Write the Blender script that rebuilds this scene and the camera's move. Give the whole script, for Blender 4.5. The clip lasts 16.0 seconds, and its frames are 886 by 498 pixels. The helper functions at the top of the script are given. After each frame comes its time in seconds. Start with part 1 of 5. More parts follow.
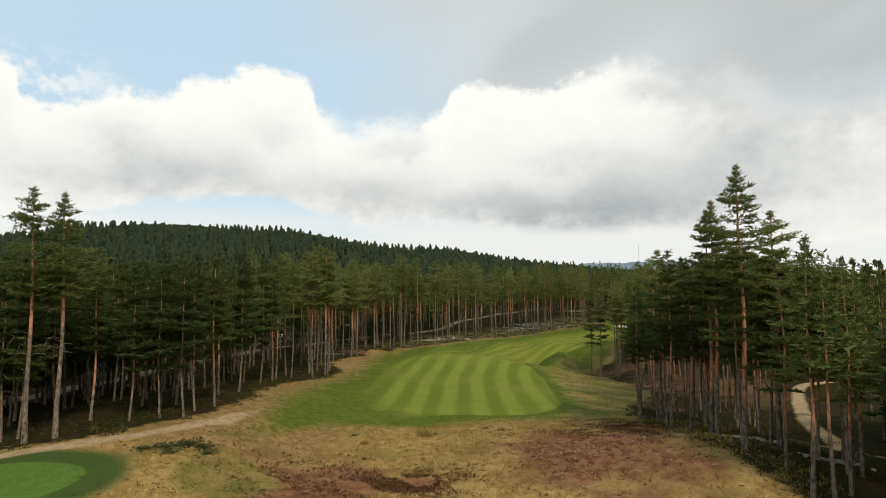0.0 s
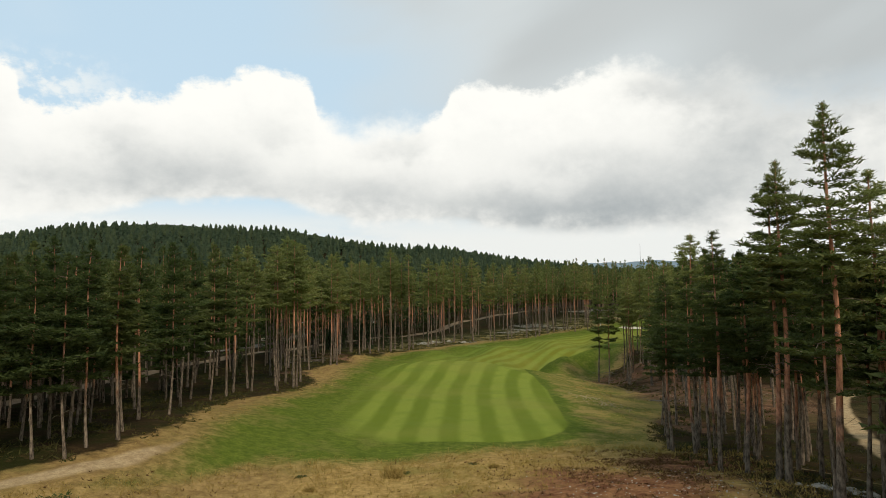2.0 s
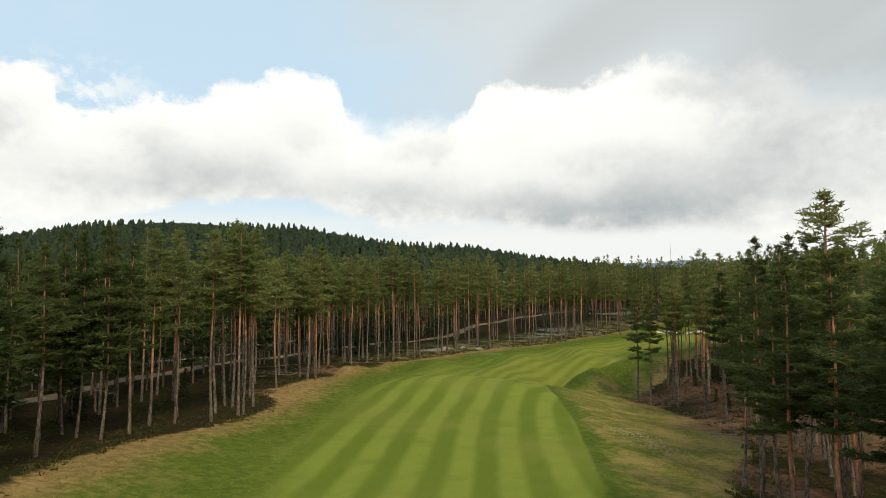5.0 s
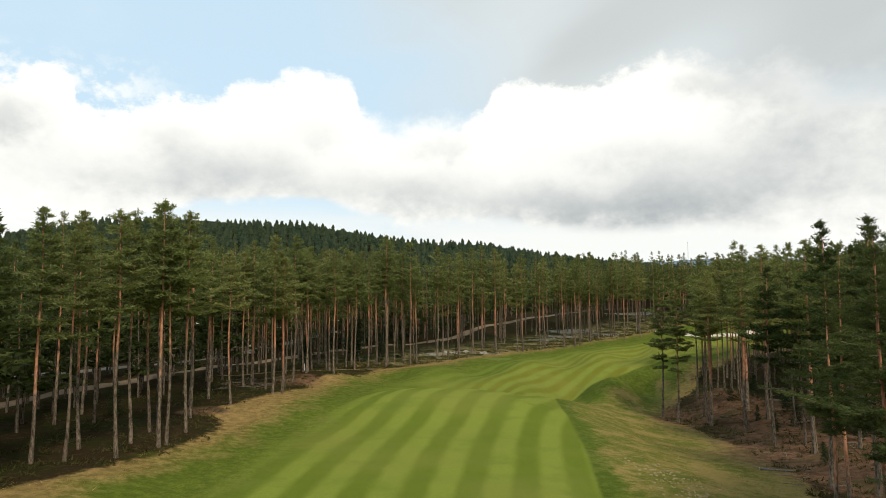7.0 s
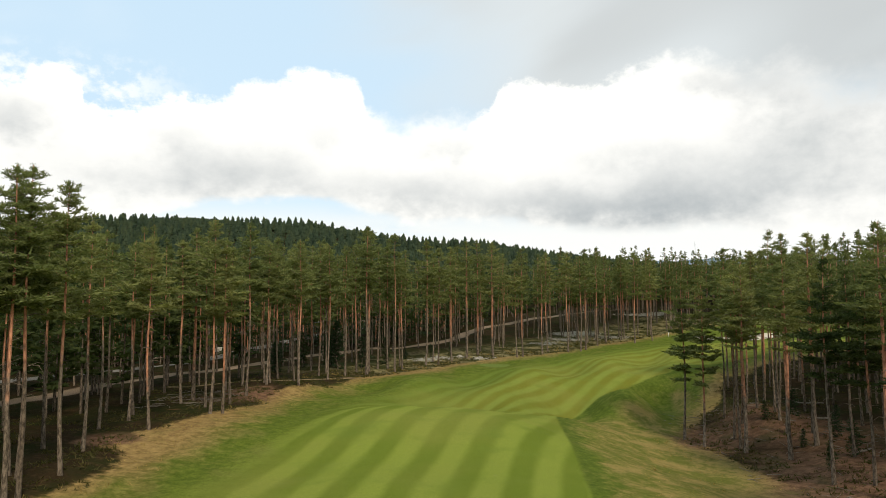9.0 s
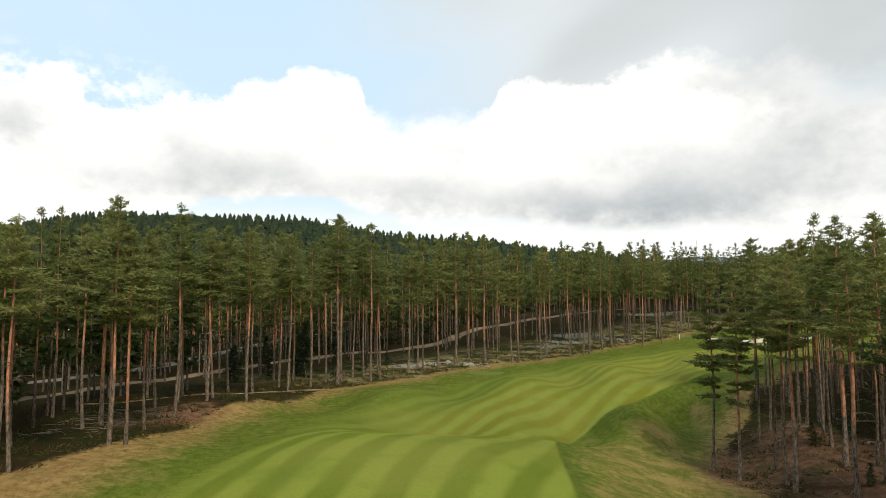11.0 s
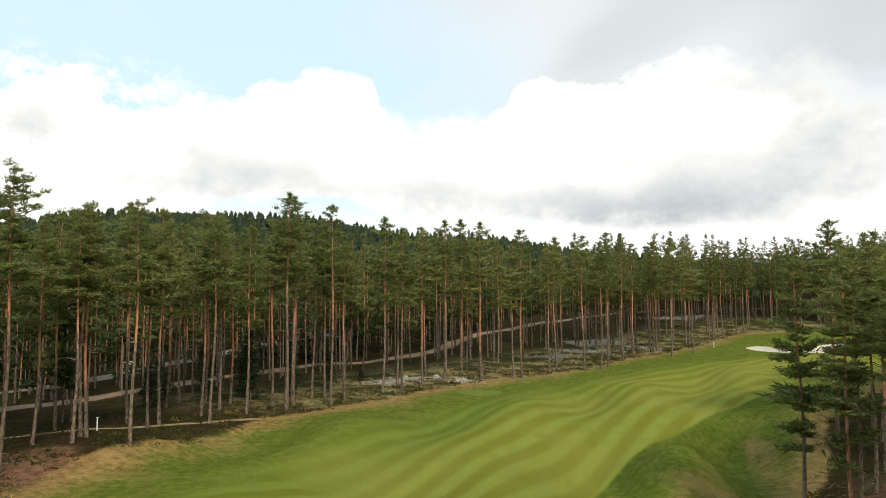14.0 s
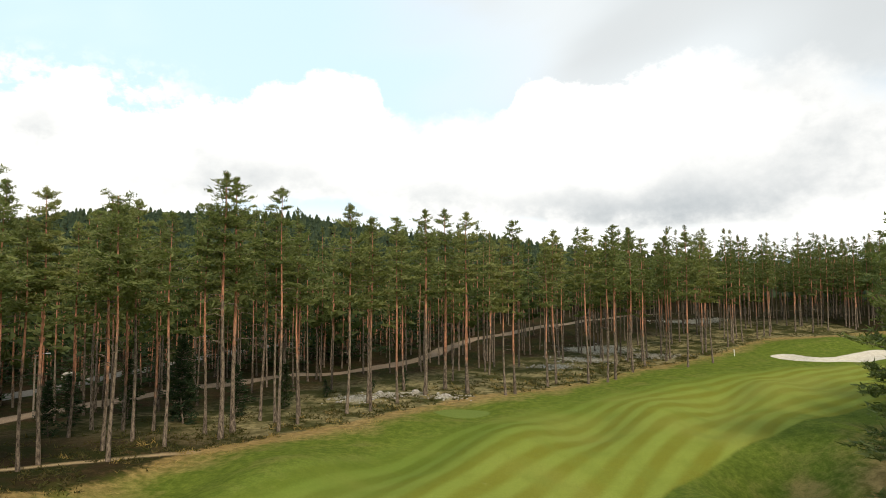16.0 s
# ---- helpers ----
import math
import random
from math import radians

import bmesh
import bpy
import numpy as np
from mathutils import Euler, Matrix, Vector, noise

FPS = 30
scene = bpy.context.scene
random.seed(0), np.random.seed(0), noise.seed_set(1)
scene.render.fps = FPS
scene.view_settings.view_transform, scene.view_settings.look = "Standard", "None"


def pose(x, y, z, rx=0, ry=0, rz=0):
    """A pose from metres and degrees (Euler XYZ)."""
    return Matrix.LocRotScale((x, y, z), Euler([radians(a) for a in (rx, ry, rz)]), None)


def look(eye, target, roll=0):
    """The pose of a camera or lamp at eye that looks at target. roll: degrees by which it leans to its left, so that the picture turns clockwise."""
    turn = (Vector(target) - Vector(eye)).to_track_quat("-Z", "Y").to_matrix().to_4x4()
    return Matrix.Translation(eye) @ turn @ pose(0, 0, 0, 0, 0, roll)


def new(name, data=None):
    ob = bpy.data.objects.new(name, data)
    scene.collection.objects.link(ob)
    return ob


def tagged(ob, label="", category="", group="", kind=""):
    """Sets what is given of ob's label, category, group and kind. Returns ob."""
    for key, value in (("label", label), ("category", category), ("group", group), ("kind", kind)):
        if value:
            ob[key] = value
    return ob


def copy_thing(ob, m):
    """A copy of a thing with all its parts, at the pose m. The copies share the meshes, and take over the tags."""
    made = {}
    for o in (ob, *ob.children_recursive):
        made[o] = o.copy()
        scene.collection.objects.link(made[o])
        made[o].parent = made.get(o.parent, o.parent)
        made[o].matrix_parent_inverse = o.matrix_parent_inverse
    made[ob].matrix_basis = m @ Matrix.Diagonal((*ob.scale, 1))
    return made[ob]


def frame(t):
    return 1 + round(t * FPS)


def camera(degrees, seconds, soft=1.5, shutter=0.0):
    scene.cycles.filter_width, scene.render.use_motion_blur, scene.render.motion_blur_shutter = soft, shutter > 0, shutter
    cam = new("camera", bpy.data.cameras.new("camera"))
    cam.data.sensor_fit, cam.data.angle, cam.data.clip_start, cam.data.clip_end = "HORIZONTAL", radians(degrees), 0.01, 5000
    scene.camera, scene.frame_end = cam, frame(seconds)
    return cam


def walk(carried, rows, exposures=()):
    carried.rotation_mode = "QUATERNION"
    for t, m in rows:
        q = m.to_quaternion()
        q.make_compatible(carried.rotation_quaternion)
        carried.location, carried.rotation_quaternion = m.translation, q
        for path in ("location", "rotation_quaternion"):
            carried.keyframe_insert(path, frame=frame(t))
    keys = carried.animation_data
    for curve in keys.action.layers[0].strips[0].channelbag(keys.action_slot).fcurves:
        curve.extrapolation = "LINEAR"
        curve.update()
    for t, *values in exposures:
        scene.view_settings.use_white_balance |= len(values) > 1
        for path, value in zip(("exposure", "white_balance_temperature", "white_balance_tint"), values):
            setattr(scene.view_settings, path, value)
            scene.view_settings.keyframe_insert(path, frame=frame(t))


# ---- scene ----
cam = camera(67.8, 16.0, soft=0.5)
METRES, EYE, TILT, LEAN, TURN = 120.0, 13.0, 1.9, 0.0, 0.0
ROWS = [
    (0.0, 0.0, 0.0, 0.0, 0.01, 2.4, 0.3),
    (0.5, 0.0038, 0.028, -0.0015, 0.04, 2.42, 0.38),
    (1.0, 0.0078, 0.0571, -0.0031, 0.06, 2.45, 0.43),
    (1.5, 0.0119, 0.0869, -0.0043, 0.09, 2.45, 0.49),
    (2.0, 0.0162, 0.1174, -0.0055, 0.09, 2.47, 0.58),
    (2.5, 0.0206, 0.1479, -0.0068, 0.1, 2.48, 0.59),
    (3.0, 0.025, 0.1789, -0.0082, 0.1, 2.51, 0.61),
    (3.5, 0.0297, 0.21, -0.0093, 0.43, 2.54, 0.64),
    (4.0, 0.0348, 0.2412, -0.0101, 1.14, 2.55, 0.6),
    (6.5, 0.062, 0.398, -0.0131, 3.51, 2.43, 0.45),
    (7.0, 0.0669, 0.4298, -0.0142, 3.73, 2.41, 0.45),
    (7.5, 0.0715, 0.4615, -0.0153, 4.08, 2.4, 0.42),
    (8.0, 0.0759, 0.493, -0.0165, 4.13, 2.39, 0.42),
    (8.5, 0.08, 0.5244, -0.017, 4.17, 2.36, 0.42),
    (9.0, 0.0842, 0.5559, -0.0188, 4.23, 2.37, 0.39),
    (11.5, 0.1011, 0.7138, -0.0252, 4.32, 2.29, 0.42),
    (12.0, 0.1047, 0.7447, -0.0266, 4.35, 2.33, 0.39),
    (12.5, 0.1081, 0.7754, -0.0275, 4.39, 2.35, 0.39),
    (13.0, 0.1114, 0.8062, -0.0284, 4.42, 2.35, 0.38),
    (13.5, 0.1146, 0.8366, -0.0292, 4.94, 2.36, 0.36),
    (14.0, 0.1182, 0.8675, -0.03, 5.49, 2.37, 0.36),
    (14.5, 0.1217, 0.8983, -0.0308, 5.66, 2.36, 0.34),
    (15.0, 0.1255, 0.9289, -0.0316, 5.73, 2.41, 0.37),
    (15.5, 0.1292, 0.9597, -0.0325, 5.79, 2.47, 0.39),
    (16.0, 0.1333, 0.9902, -0.0328, 5.86, 2.47, 0.41),
]
walk(cam, [(t, pose(0, 0, EYE, TILT, LEAN, TURN) @ pose(METRES * x, METRES * y, METRES * z, 90 + pitch, roll, yaw)) for t, x, y, z, yaw, pitch, roll in ROWS],
     exposures=[(0.0, 0.0, 6720, 7), (3.5, 0.03, 6720, 7), (7.0, 0.17, 6720, 7), (9.0, 0.22, 6720, 8), (12.5, 0.32, 6720, 8.5), (16.0, 0.45, 6720, 9)])


# ---- sky, sun ----
SUN_AZ, SUN_EL = radians(154), radians(45)      # clockwise from +y, and above the horizon
world = bpy.data.worlds.new("sky")
scene.world = world
world.use_nodes = True


class Nodes:
    """Short hand for node trees."""

    def __init__(self, tree):
        self.tree, self.nodes = tree, tree.nodes
        tree.nodes.clear()

    def add(self, kind, props=None, **inputs):
        n = self.nodes.new(kind)
        for k, v in (props or {}).items():
            setattr(n, k, v)
        for k, v in inputs.items():
            self.put(n, k, v)
        return n

    def put(self, n, key, v):
        key = int(key[1:]) if key[0] == "i" and key[1:].isdigit() else key.replace("_", " ")
        sock = n.inputs[key]
        if hasattr(v, "outputs"):
            v = v.outputs[0]
        if isinstance(v, bpy.types.NodeSocket):
            self.tree.links.new(v, sock)
        else:
            sock.default_value = v

    def math(self, op, a, b=0.0, c=0.0, clamp=False):
        n = self.add("ShaderNodeMath", {"operation": op, "use_clamp": clamp})
        for i, v in enumerate((a, b, c)):
            self.put(n, "i%d" % i, v)
        return n.outputs[0]

    def ramp(self, v, lo, hi, a=0.0, b=1.0, smooth=True):
        n = self.add("ShaderNodeMapRange", {"interpolation_type": "SMOOTHSTEP" if smooth else "LINEAR"})
        for i, x in enumerate((v, lo, hi, a, b)):
            self.put(n, "i%d" % i, x)
        return n.outputs[0]

    def noise(self, vec, scale, detail=4.0, rough=0.55, distort=0.0):
        n = self.add("ShaderNodeTexNoise", None, Scale=scale, Detail=detail, Roughness=rough, Distortion=distort)
        if vec is not None:
            self.put(n, "Vector", vec)
        return n.outputs[0]

    def mix(self, f, a, b, blend="MIX"):
        n = self.add("ShaderNodeMix", {"data_type": "RGBA", "blend_type": blend})
        for key, v in ((0, f), (6, a), (7, b)):
            if isinstance(v, tuple) and len(v) == 3:
                v = (*v, 1.0)
            self.put(n, "i%d" % key, v)
        return n.outputs[2]

    def curve(self, v, points):
        n = self.add("ShaderNodeFloatCurve")
        c = n.mapping.curves[0]
        for i, (x, y) in enumerate(points):
            if i < 2:
                c.points[i].location = (x, y)
            else:
                c.points.new(x, y)
        n.mapping.update()
        self.put(n, "Value", v)
        return n.outputs[0]

    def vec(self, x, y, z):
        n = self.add("ShaderNodeCombineXYZ")
        for i, v in enumerate((x, y, z)):
            self.put(n, "i%d" % i, v)
        return n.outputs[0]


def build_sky():
    k = Nodes(world.node_tree)
    co = k.add("ShaderNodeTexCoord").outputs["Generated"]
    sep = k.add("ShaderNodeSeparateXYZ", None, Vector=co)
    dx, dy, dz = sep.outputs
    az = k.math("MULTIPLY", k.math("ARCTAN2", dx, dy), 57.2958)       # degrees, to the right of +y
    el = k.math("MULTIPLY", k.math("ARCSINE", dz), 57.2958)
    sky = k.add("ShaderNodeTexSky", {"sky_type": "NISHITA", "sun_disc": False, "sun_elevation": SUN_EL,
                                     "sun_rotation": SUN_AZ, "air_density": 1.0, "dust_density": 1.5})
    blue = k.mix(1.0, sky.outputs[0], (0.13, 0.13, 0.13), "MULTIPLY")
    blue = k.mix(0.85, blue, (0.588, 0.767, 0.932))
    # the heap clouds: crest and foot over the azimuth, ragged with noise
    p = k.vec(k.math("MULTIPLY", az, 0.1), k.math("MULTIPLY", el, 0.13), 3.7)
    flat = k.vec(k.math("MULTIPLY", az, 0.05), k.math("MULTIPLY", el, 0.2), 1.3)
    slant = k.vec(k.math("MULTIPLY", k.math("ADD", az, k.math("MULTIPLY", el, -1.2)), 0.06), k.math("MULTIPLY", el, 0.1), 8.1)
    big = k.math("SUBTRACT", k.noise(p, 1.5, 4, 0.5), 0.5)
    fine = k.math("SUBTRACT", k.noise(p, 4.2, 5, 0.55), 0.5)
    puff = k.math("SUBTRACT", k.noise(p, 11.0, 5, 0.6), 0.5)
    soft = k.math("SUBTRACT", k.noise(flat, 1.6, 5, 0.5), 0.5)
    wisp = k.math("SUBTRACT", k.noise(slant, 0.9, 3, 0.45, 0.3), 0.5)
    warp = k.math("SUBTRACT", k.noise(k.vec(k.math("MULTIPLY", az, 0.1), k.math("MULTIPLY", el, 0.13), 9.2), 2.2, 5, 0.6), 0.5)
    a01 = k.ramp(az, -50.0, 50.0, 0.0, 1.0, False)
    crest = k.math("MULTIPLY", k.curve(a01, CREST), 40.0)
    foot = k.math("MULTIPLY", k.curve(a01, FOOT), 40.0)
    crest = k.math("ADD", crest, k.math("ADD", k.math("MULTIPLY", fine, 2.2), k.math("MULTIPLY", puff, 1.7)))
    foot = k.math("ADD", foot, k.math("ADD", k.math("MULTIPLY", soft, 2.0), k.math("MULTIPLY", fine, 1.5)))
    under = k.math("SUBTRACT", crest, el)                              # degrees below the crest
    over = k.math("SUBTRACT", el, foot)                                # degrees above the foot
    edge = k.math("ADD", k.ramp(az, 8.0, 30.0, 0.75, 3.4), k.ramp(k.math("ABSOLUTE", k.math("ADD", az, 6.0)), 6.0, 2.5, 0.0, 1.6))
    body = k.math("MULTIPLY", k.ramp(k.math("DIVIDE", under, edge), -0.3, 1.0), k.ramp(over, -0.3, 0.7))
    # high grey veil, upper right, with a darker slanting band, and thin bands low down
    veil = k.ramp(k.math("ADD", k.math("ADD", k.math("MULTIPLY", az, 0.042), k.math("MULTIPLY", wisp, 1.1)), 0.5), -0.3, 0.72)
    veil = k.math("MULTIPLY", veil, k.ramp(el, 13.5, 17.5, 0.35, 1.0))
    low = k.math("MULTIPLY", k.ramp(el, 9.5, 5.0), k.ramp(k.math("ADD", soft, k.math("MULTIPLY", k.math("ABSOLUTE", k.math("ADD", az, 14.0)), 0.014)), -0.26, 0.08))
    # grey hollows and bases of the heaps
    wa, we = k.math("ADD", az, k.math("MULTIPLY", warp, 6.5)), k.math("ADD", el, k.math("MULTIPLY", k.math("ADD", big, fine), 3.0))
    shade = 0.0
    for ca, ce, ra, re, grey in HOLLOWS:
        u, v = k.math("DIVIDE", k.math("SUBTRACT", wa, ca), ra), k.math("DIVIDE", k.math("SUBTRACT", we, ce), re)
        d = k.math("ADD", k.math("MULTIPLY", u, u), k.math("MULTIPLY", v, v))
        shade = k.math("ADD", shade, k.math("MULTIPLY", k.math("EXPONENT", k.math("MULTIPLY", d, -1.0)), grey))
    relief = k.math("ADD", k.math("MULTIPLY", fine, 0.45), k.math("MULTIPLY", puff, 0.18))
    shade = k.math("ADD", shade, k.math("MULTIPLY", k.math("MULTIPLY", relief, k.ramp(under, 0.0, 4.0)), k.ramp(shade, 0.0, 0.3, 0.35, 1.0)))
    shade = k.math("ADD", shade, k.ramp(under, 0.8, 6.0, 0.0, 0.08), 0.0, True)
    heap = k.mix(shade, (1.0, 0.995, 0.985), (0.36, 0.4, 0.435))
    band = k.ramp(k.math("ABSOLUTE", k.math("SUBTRACT", k.math("SUBTRACT", el, 17.0), k.math("ADD", k.math("MULTIPLY", az, 0.42), k.math("MULTIPLY", wisp, 9.0)))), 6.0, 0.0)
    grey = k.mix(k.ramp(k.math("ADD", k.math("ADD", wisp, k.math("MULTIPLY", band, 0.16)), k.ramp(az, 16.0, 32.0, 0.0, 0.35)), -0.1, 0.34), (0.65, 0.70, 0.74), (0.525, 0.558, 0.585))
    col = k.mix(veil, blue, grey)
    col = k.mix(k.math("MULTIPLY", k.ramp(wisp, 0.0, 0.3), 0.25), col, (0.82, 0.86, 0.89))
    col = k.mix(low, col, (0.85, 0.87, 0.88))
    # small torn clouds beside the left heap
    torn = k.math("MULTIPLY", k.math("MULTIPLY", k.ramp(az, -24.0, -31.0), k.ramp(el, 19.5, 16.5)), k.ramp(k.math("ADD", k.math("MULTIPLY", puff, 0.6), fine), -0.12, 0.16, 0.0, 0.75))
    col = k.mix(torn, col, (0.93, 0.945, 0.955))
    col = k.mix(body, col, heap)
    # an overcast sky grows brighter towards the zenith
    up = k.ramp(el, 24.0, 75.0, 1.0, ZENITH)
    col = k.mix(1.0, col, k.vec(up, up, up), "MULTIPLY")
    bg = k.add("ShaderNodeBackground", None, Color=col, Strength=SKY)
    k.add("ShaderNodeOutputWorld", None, Surface=bg)


SKY, ZENITH = 1.0, 1.4
# azimuth from -50 to 50 degrees as 0 to 1; elevation in fortieths of a degree
CREST = [(0.0, 0.4), (0.08, 0.385), (0.115, 0.395), (0.145, 0.44), (0.16, 0.435), (0.172, 0.375), (0.203, 0.375), (0.23, 0.403), (0.264, 0.408), (0.288, 0.446),
         (0.315, 0.458), (0.33, 0.476), (0.366, 0.48), (0.385, 0.455), (0.391, 0.41), (0.419, 0.388), (0.459, 0.395), (0.499, 0.407),
         (0.511, 0.452), (0.539, 0.463), (0.579, 0.451), (0.608, 0.461), (0.632, 0.481), (0.675, 0.492), (0.71, 0.45), (0.738, 0.46), (0.775, 0.42), (1.0, 0.46)]
FOOT = [(0.0, 0.15), (0.2, 0.16), (0.27, 0.195), (0.36, 0.205), (0.4, 0.18), (0.44, 0.162), (0.51, 0.162), (0.6, 0.132), (0.68, 0.143), (0.75, 0.11), (1.0, 0.1)]
# grey parts of the clouds: azimuth, elevation, width, height, depth
HOLLOWS = [(-26.8, 13.2, 2.6, 1.4, 0.26), (-14.8, 13.9, 2.2, 1.1, 0.16), (18.5, 17.2, 2.4, 1.3, 0.3), (-37.9, 13.2, 3.2, 1.8, 0.5), (-22.5, 11.3, 5.5, 1.7, 0.3),
           (-29, 9.3, 9, 2.0, 0.26), (-18, 9.4, 8, 1.9, 0.34), (-6, 8.8, 5, 2.0, 0.42), (3, 8.0, 6, 1.9, 0.4), (12, 7.0, 8, 1.8, 0.58), (17, 9.0, 7, 2.4, 0.45),
           (24.5, 12.5, 4, 3, 0.36), (28, 8.5, 8, 3.5, 0.3), (33, 16, 7, 4, 0.6), (-4, 13, 2.4, 1.1, 0.25), (13, 11.6, 6, 1.2, 0.2), (22, 16.5, 3, 2.2, 0.36)]
build_sky()
sun = new("sun", bpy.data.lights.new("sun", "SUN"))
sun.data.energy, sun.data.angle, sun.data.color = 2.9, radians(14), (1.0, 0.9, 0.76)
sun.matrix_world = look((0, 0, 60), (-math.sin(SUN_AZ) * math.cos(SUN_EL), -math.cos(SUN_AZ) * math.cos(SUN_EL), 60 - math.sin(SUN_EL)))

# ---- the plan, in metres ----
FOREST_LEFT = [(-60, 30), (-45, 39), (-31, 47), (-26.8, 48.8), (-23.7, 52.8), (-20.5, 58), (-19.6, 66), (-20.8, 74), (-22.5, 86), (-20.5, 93), (-18.6, 101), (-17.3, 108),
               (-17.6, 114.5), (-19.2, 116.8), (-21.2, 118), (-21.2, 124), (-19, 132), (-16.9, 139), (-16.5, 142), (-18.5, 144), (-18.5, 150), (-16, 156), (-14, 162), (-12.3, 170), (-11.5, 175),
               (-7, 181.5), (-1, 188.5), (4, 197), (8, 202.5), (14, 206.5), (19, 211), (27, 217), (37, 230), (48, 240), (56, 250), (62, 257), (68, 263.5), (75, 266), (85, 266.5),
               (93, 270), (125, 282), (170, 300)]
ROUGH_LEFT = [(-16, 50), (-15, 56), (-16, 64), (-17.3, 72), (-17.6, 86), (-16.5, 100), (-14.9, 108), (-14.5, 118), (-14.1, 133), (-14, 147), (-12.9, 160), (-10.6, 168), (-8.4, 173), (-5, 178), (0.6, 184.5), (8.2, 198), (16, 204),
              (25, 213), (36, 225.5), (46, 235), (54, 244), (61, 253), (68, 260.5), (75, 263), (85, 263.5), (94, 267), (126, 279), (170, 296)]
FOREST_RIGHT = [(24, 20), (21, 40), (19, 48), (19, 60), (20.5, 70), (22.5, 80), (26, 90), (32, 101), (35.5, 111), (37, 122), (36, 135), (33.6, 146), (36.5, 157),
                (43, 168), (50, 182), (64, 198), (85, 212), (120, 225), (170, 235)]
ROUGH_RIGHT = [(17, 73), (19, 82), (20, 92), (21.5, 105), (22, 120), (26, 135), (30, 150), (36, 162), (43, 176), (52, 188),
               (66, 204), (86, 218), (120, 232), (170, 242)]
FAIRWAY = [(-7, 77), (-2, 74.3), (6, 73.5), (11.2, 74.6), (13.8, 78.5), (14.6, 84), (15.3, 94), (16.3, 106), (16.9, 116), (17.2, 126), (17.4, 135), (17.3, 142), (17.7, 149), (19, 156.5),
           (21.2, 162.6), (24, 166.8), (27.8, 172.6), (31.7, 177.3), (36.3, 183.2), (39.3, 185.6), (42.6, 187.4), (51, 195.5), (62, 206), (78, 218), (105, 231), (104, 240), (86, 238), (74, 233.5), (60, 231.5), (42, 220),
           (24, 203), (12, 188), (6, 179), (0, 167), (-4, 156), (-7, 145), (-8.5, 126), (-10, 100), (-9, 84)]
CENTRE = [(3, 60), (3.5, 90), (4.6, 114), (7, 130), (11.5, 146), (18, 163), (29, 184), (42, 203), (62, 220), (100, 248)]
TEE = [(-38, 40), (-29.3, 43.6), (-27.2, 44), (-25.1, 44.1), (-23.4, 43.6), (-22.5, 42.6), (-22.2, 41.2), (-23, 39), (-24, 36.5), (-30, 32), (-38, 33)]
SAND_PATH = [(-44, 40.6), (-34, 43.6), (-29.8, 45.5), (-26.1, 47.6), (-22, 50.7), (-18.8, 55.5), (-17.6, 60), (-17.2, 65)]
GRAVEL = [(-76, -90), (-64, -20), (-56, 30), (-50, 80), (-47, 115), (-45, 139), (-42, 165), (-38, 190), (-33, 205), (-24, 217.5), (-14, 222), (-6, 228), (0.5, 240), (2.5, 256), (4.5, 263.5), (9, 268.5), (15.5, 276.5), (24, 285), (33, 293), (40, 298), (60, 318), (100, 350), (150, 400)]
ASPHALT = [(-90, 60), (-75, 100), (-62, 150), (-55, 180), (-49, 215), (-38, 260), (-20, 330), (0, 400)]
TRACK = [(31, 52.6), (34, 58), (36, 66), (40, 74), (47, 88), (54, 102), (59, 111), (65, 113), (73, 113), (95, 114)]
TRAIL = [(20, 66), (24, 59), (30, 53), (38, 48), (50, 43)]
LEFT_TRAIL = [(-33, 152), (-27, 157.5), (-22.6, 161.5), (-19.5, 164.8), (-17.2, 167.2), (-15.4, 169.2), (-12.9, 171.6), (-10.5, 174.5)]
CLEARING = [(45, 64), (66, 60), (120, 85), (120, 145), (68, 130), (57, 110), (50, 84)]
BUNKER = [(62.3, 244.5), (62.7, 242), (64.3, 240), (66.8, 238.2), (69.3, 236.9), (73, 236.9), (77, 238.3), (84, 242.5), (91, 249.5), (87, 252), (82, 249), (78, 246.2), (75.3, 244.6), (73.2, 242.8), (70.6, 240.6), (68.8, 241.4), (67.6, 244.4), (66.2, 246.4), (64, 246.6)]
PALE = [((33, 252), 9, 6), ((42, 244), 6, 5), ((29, 239), 6, 5), ((23, 231), 4, 3), ((1, 206), 5, 2.5), ((-4, 203), 3, 3), ((7, 204.5), 3, 2), ((60, 288), 10, 5), ((23.5, 51), 1.6, 0.9), ((27, 47), 2.0, 0.8)]
HEATH = [((11.5, 50), 8.5, 12), ((-9.3, 45.5), 6.5, 6.5), ((17, 60), 5, 5), ((-2.5, 46), 3, 2)]
DRY = [((-14.5, 44.5), 3, 3.5), ((23, 88), 7, 16), ((25, 110), 8, 24), ((27, 134), 7, 10), ((21, 72), 7, 6), ((24, 149), 6.5, 7), ((31.2, 157.5), 3.6, 3.4), ((40.5, 175), 1.5, 4.5)]
RUSSET = [((44, 118), 13, 30), ((46, 150), 10, 14), ((-21, 147), 5, 8), ((-22, 120.5), 3, 3), ((29, 90), 4, 9), ((35, 150), 5, 10)]


def FENCE(y):
    """The middle of the open ground between the two woods."""
    return np.interp(y, [90, 140, 200, 260], [5, 12, 40, 90])


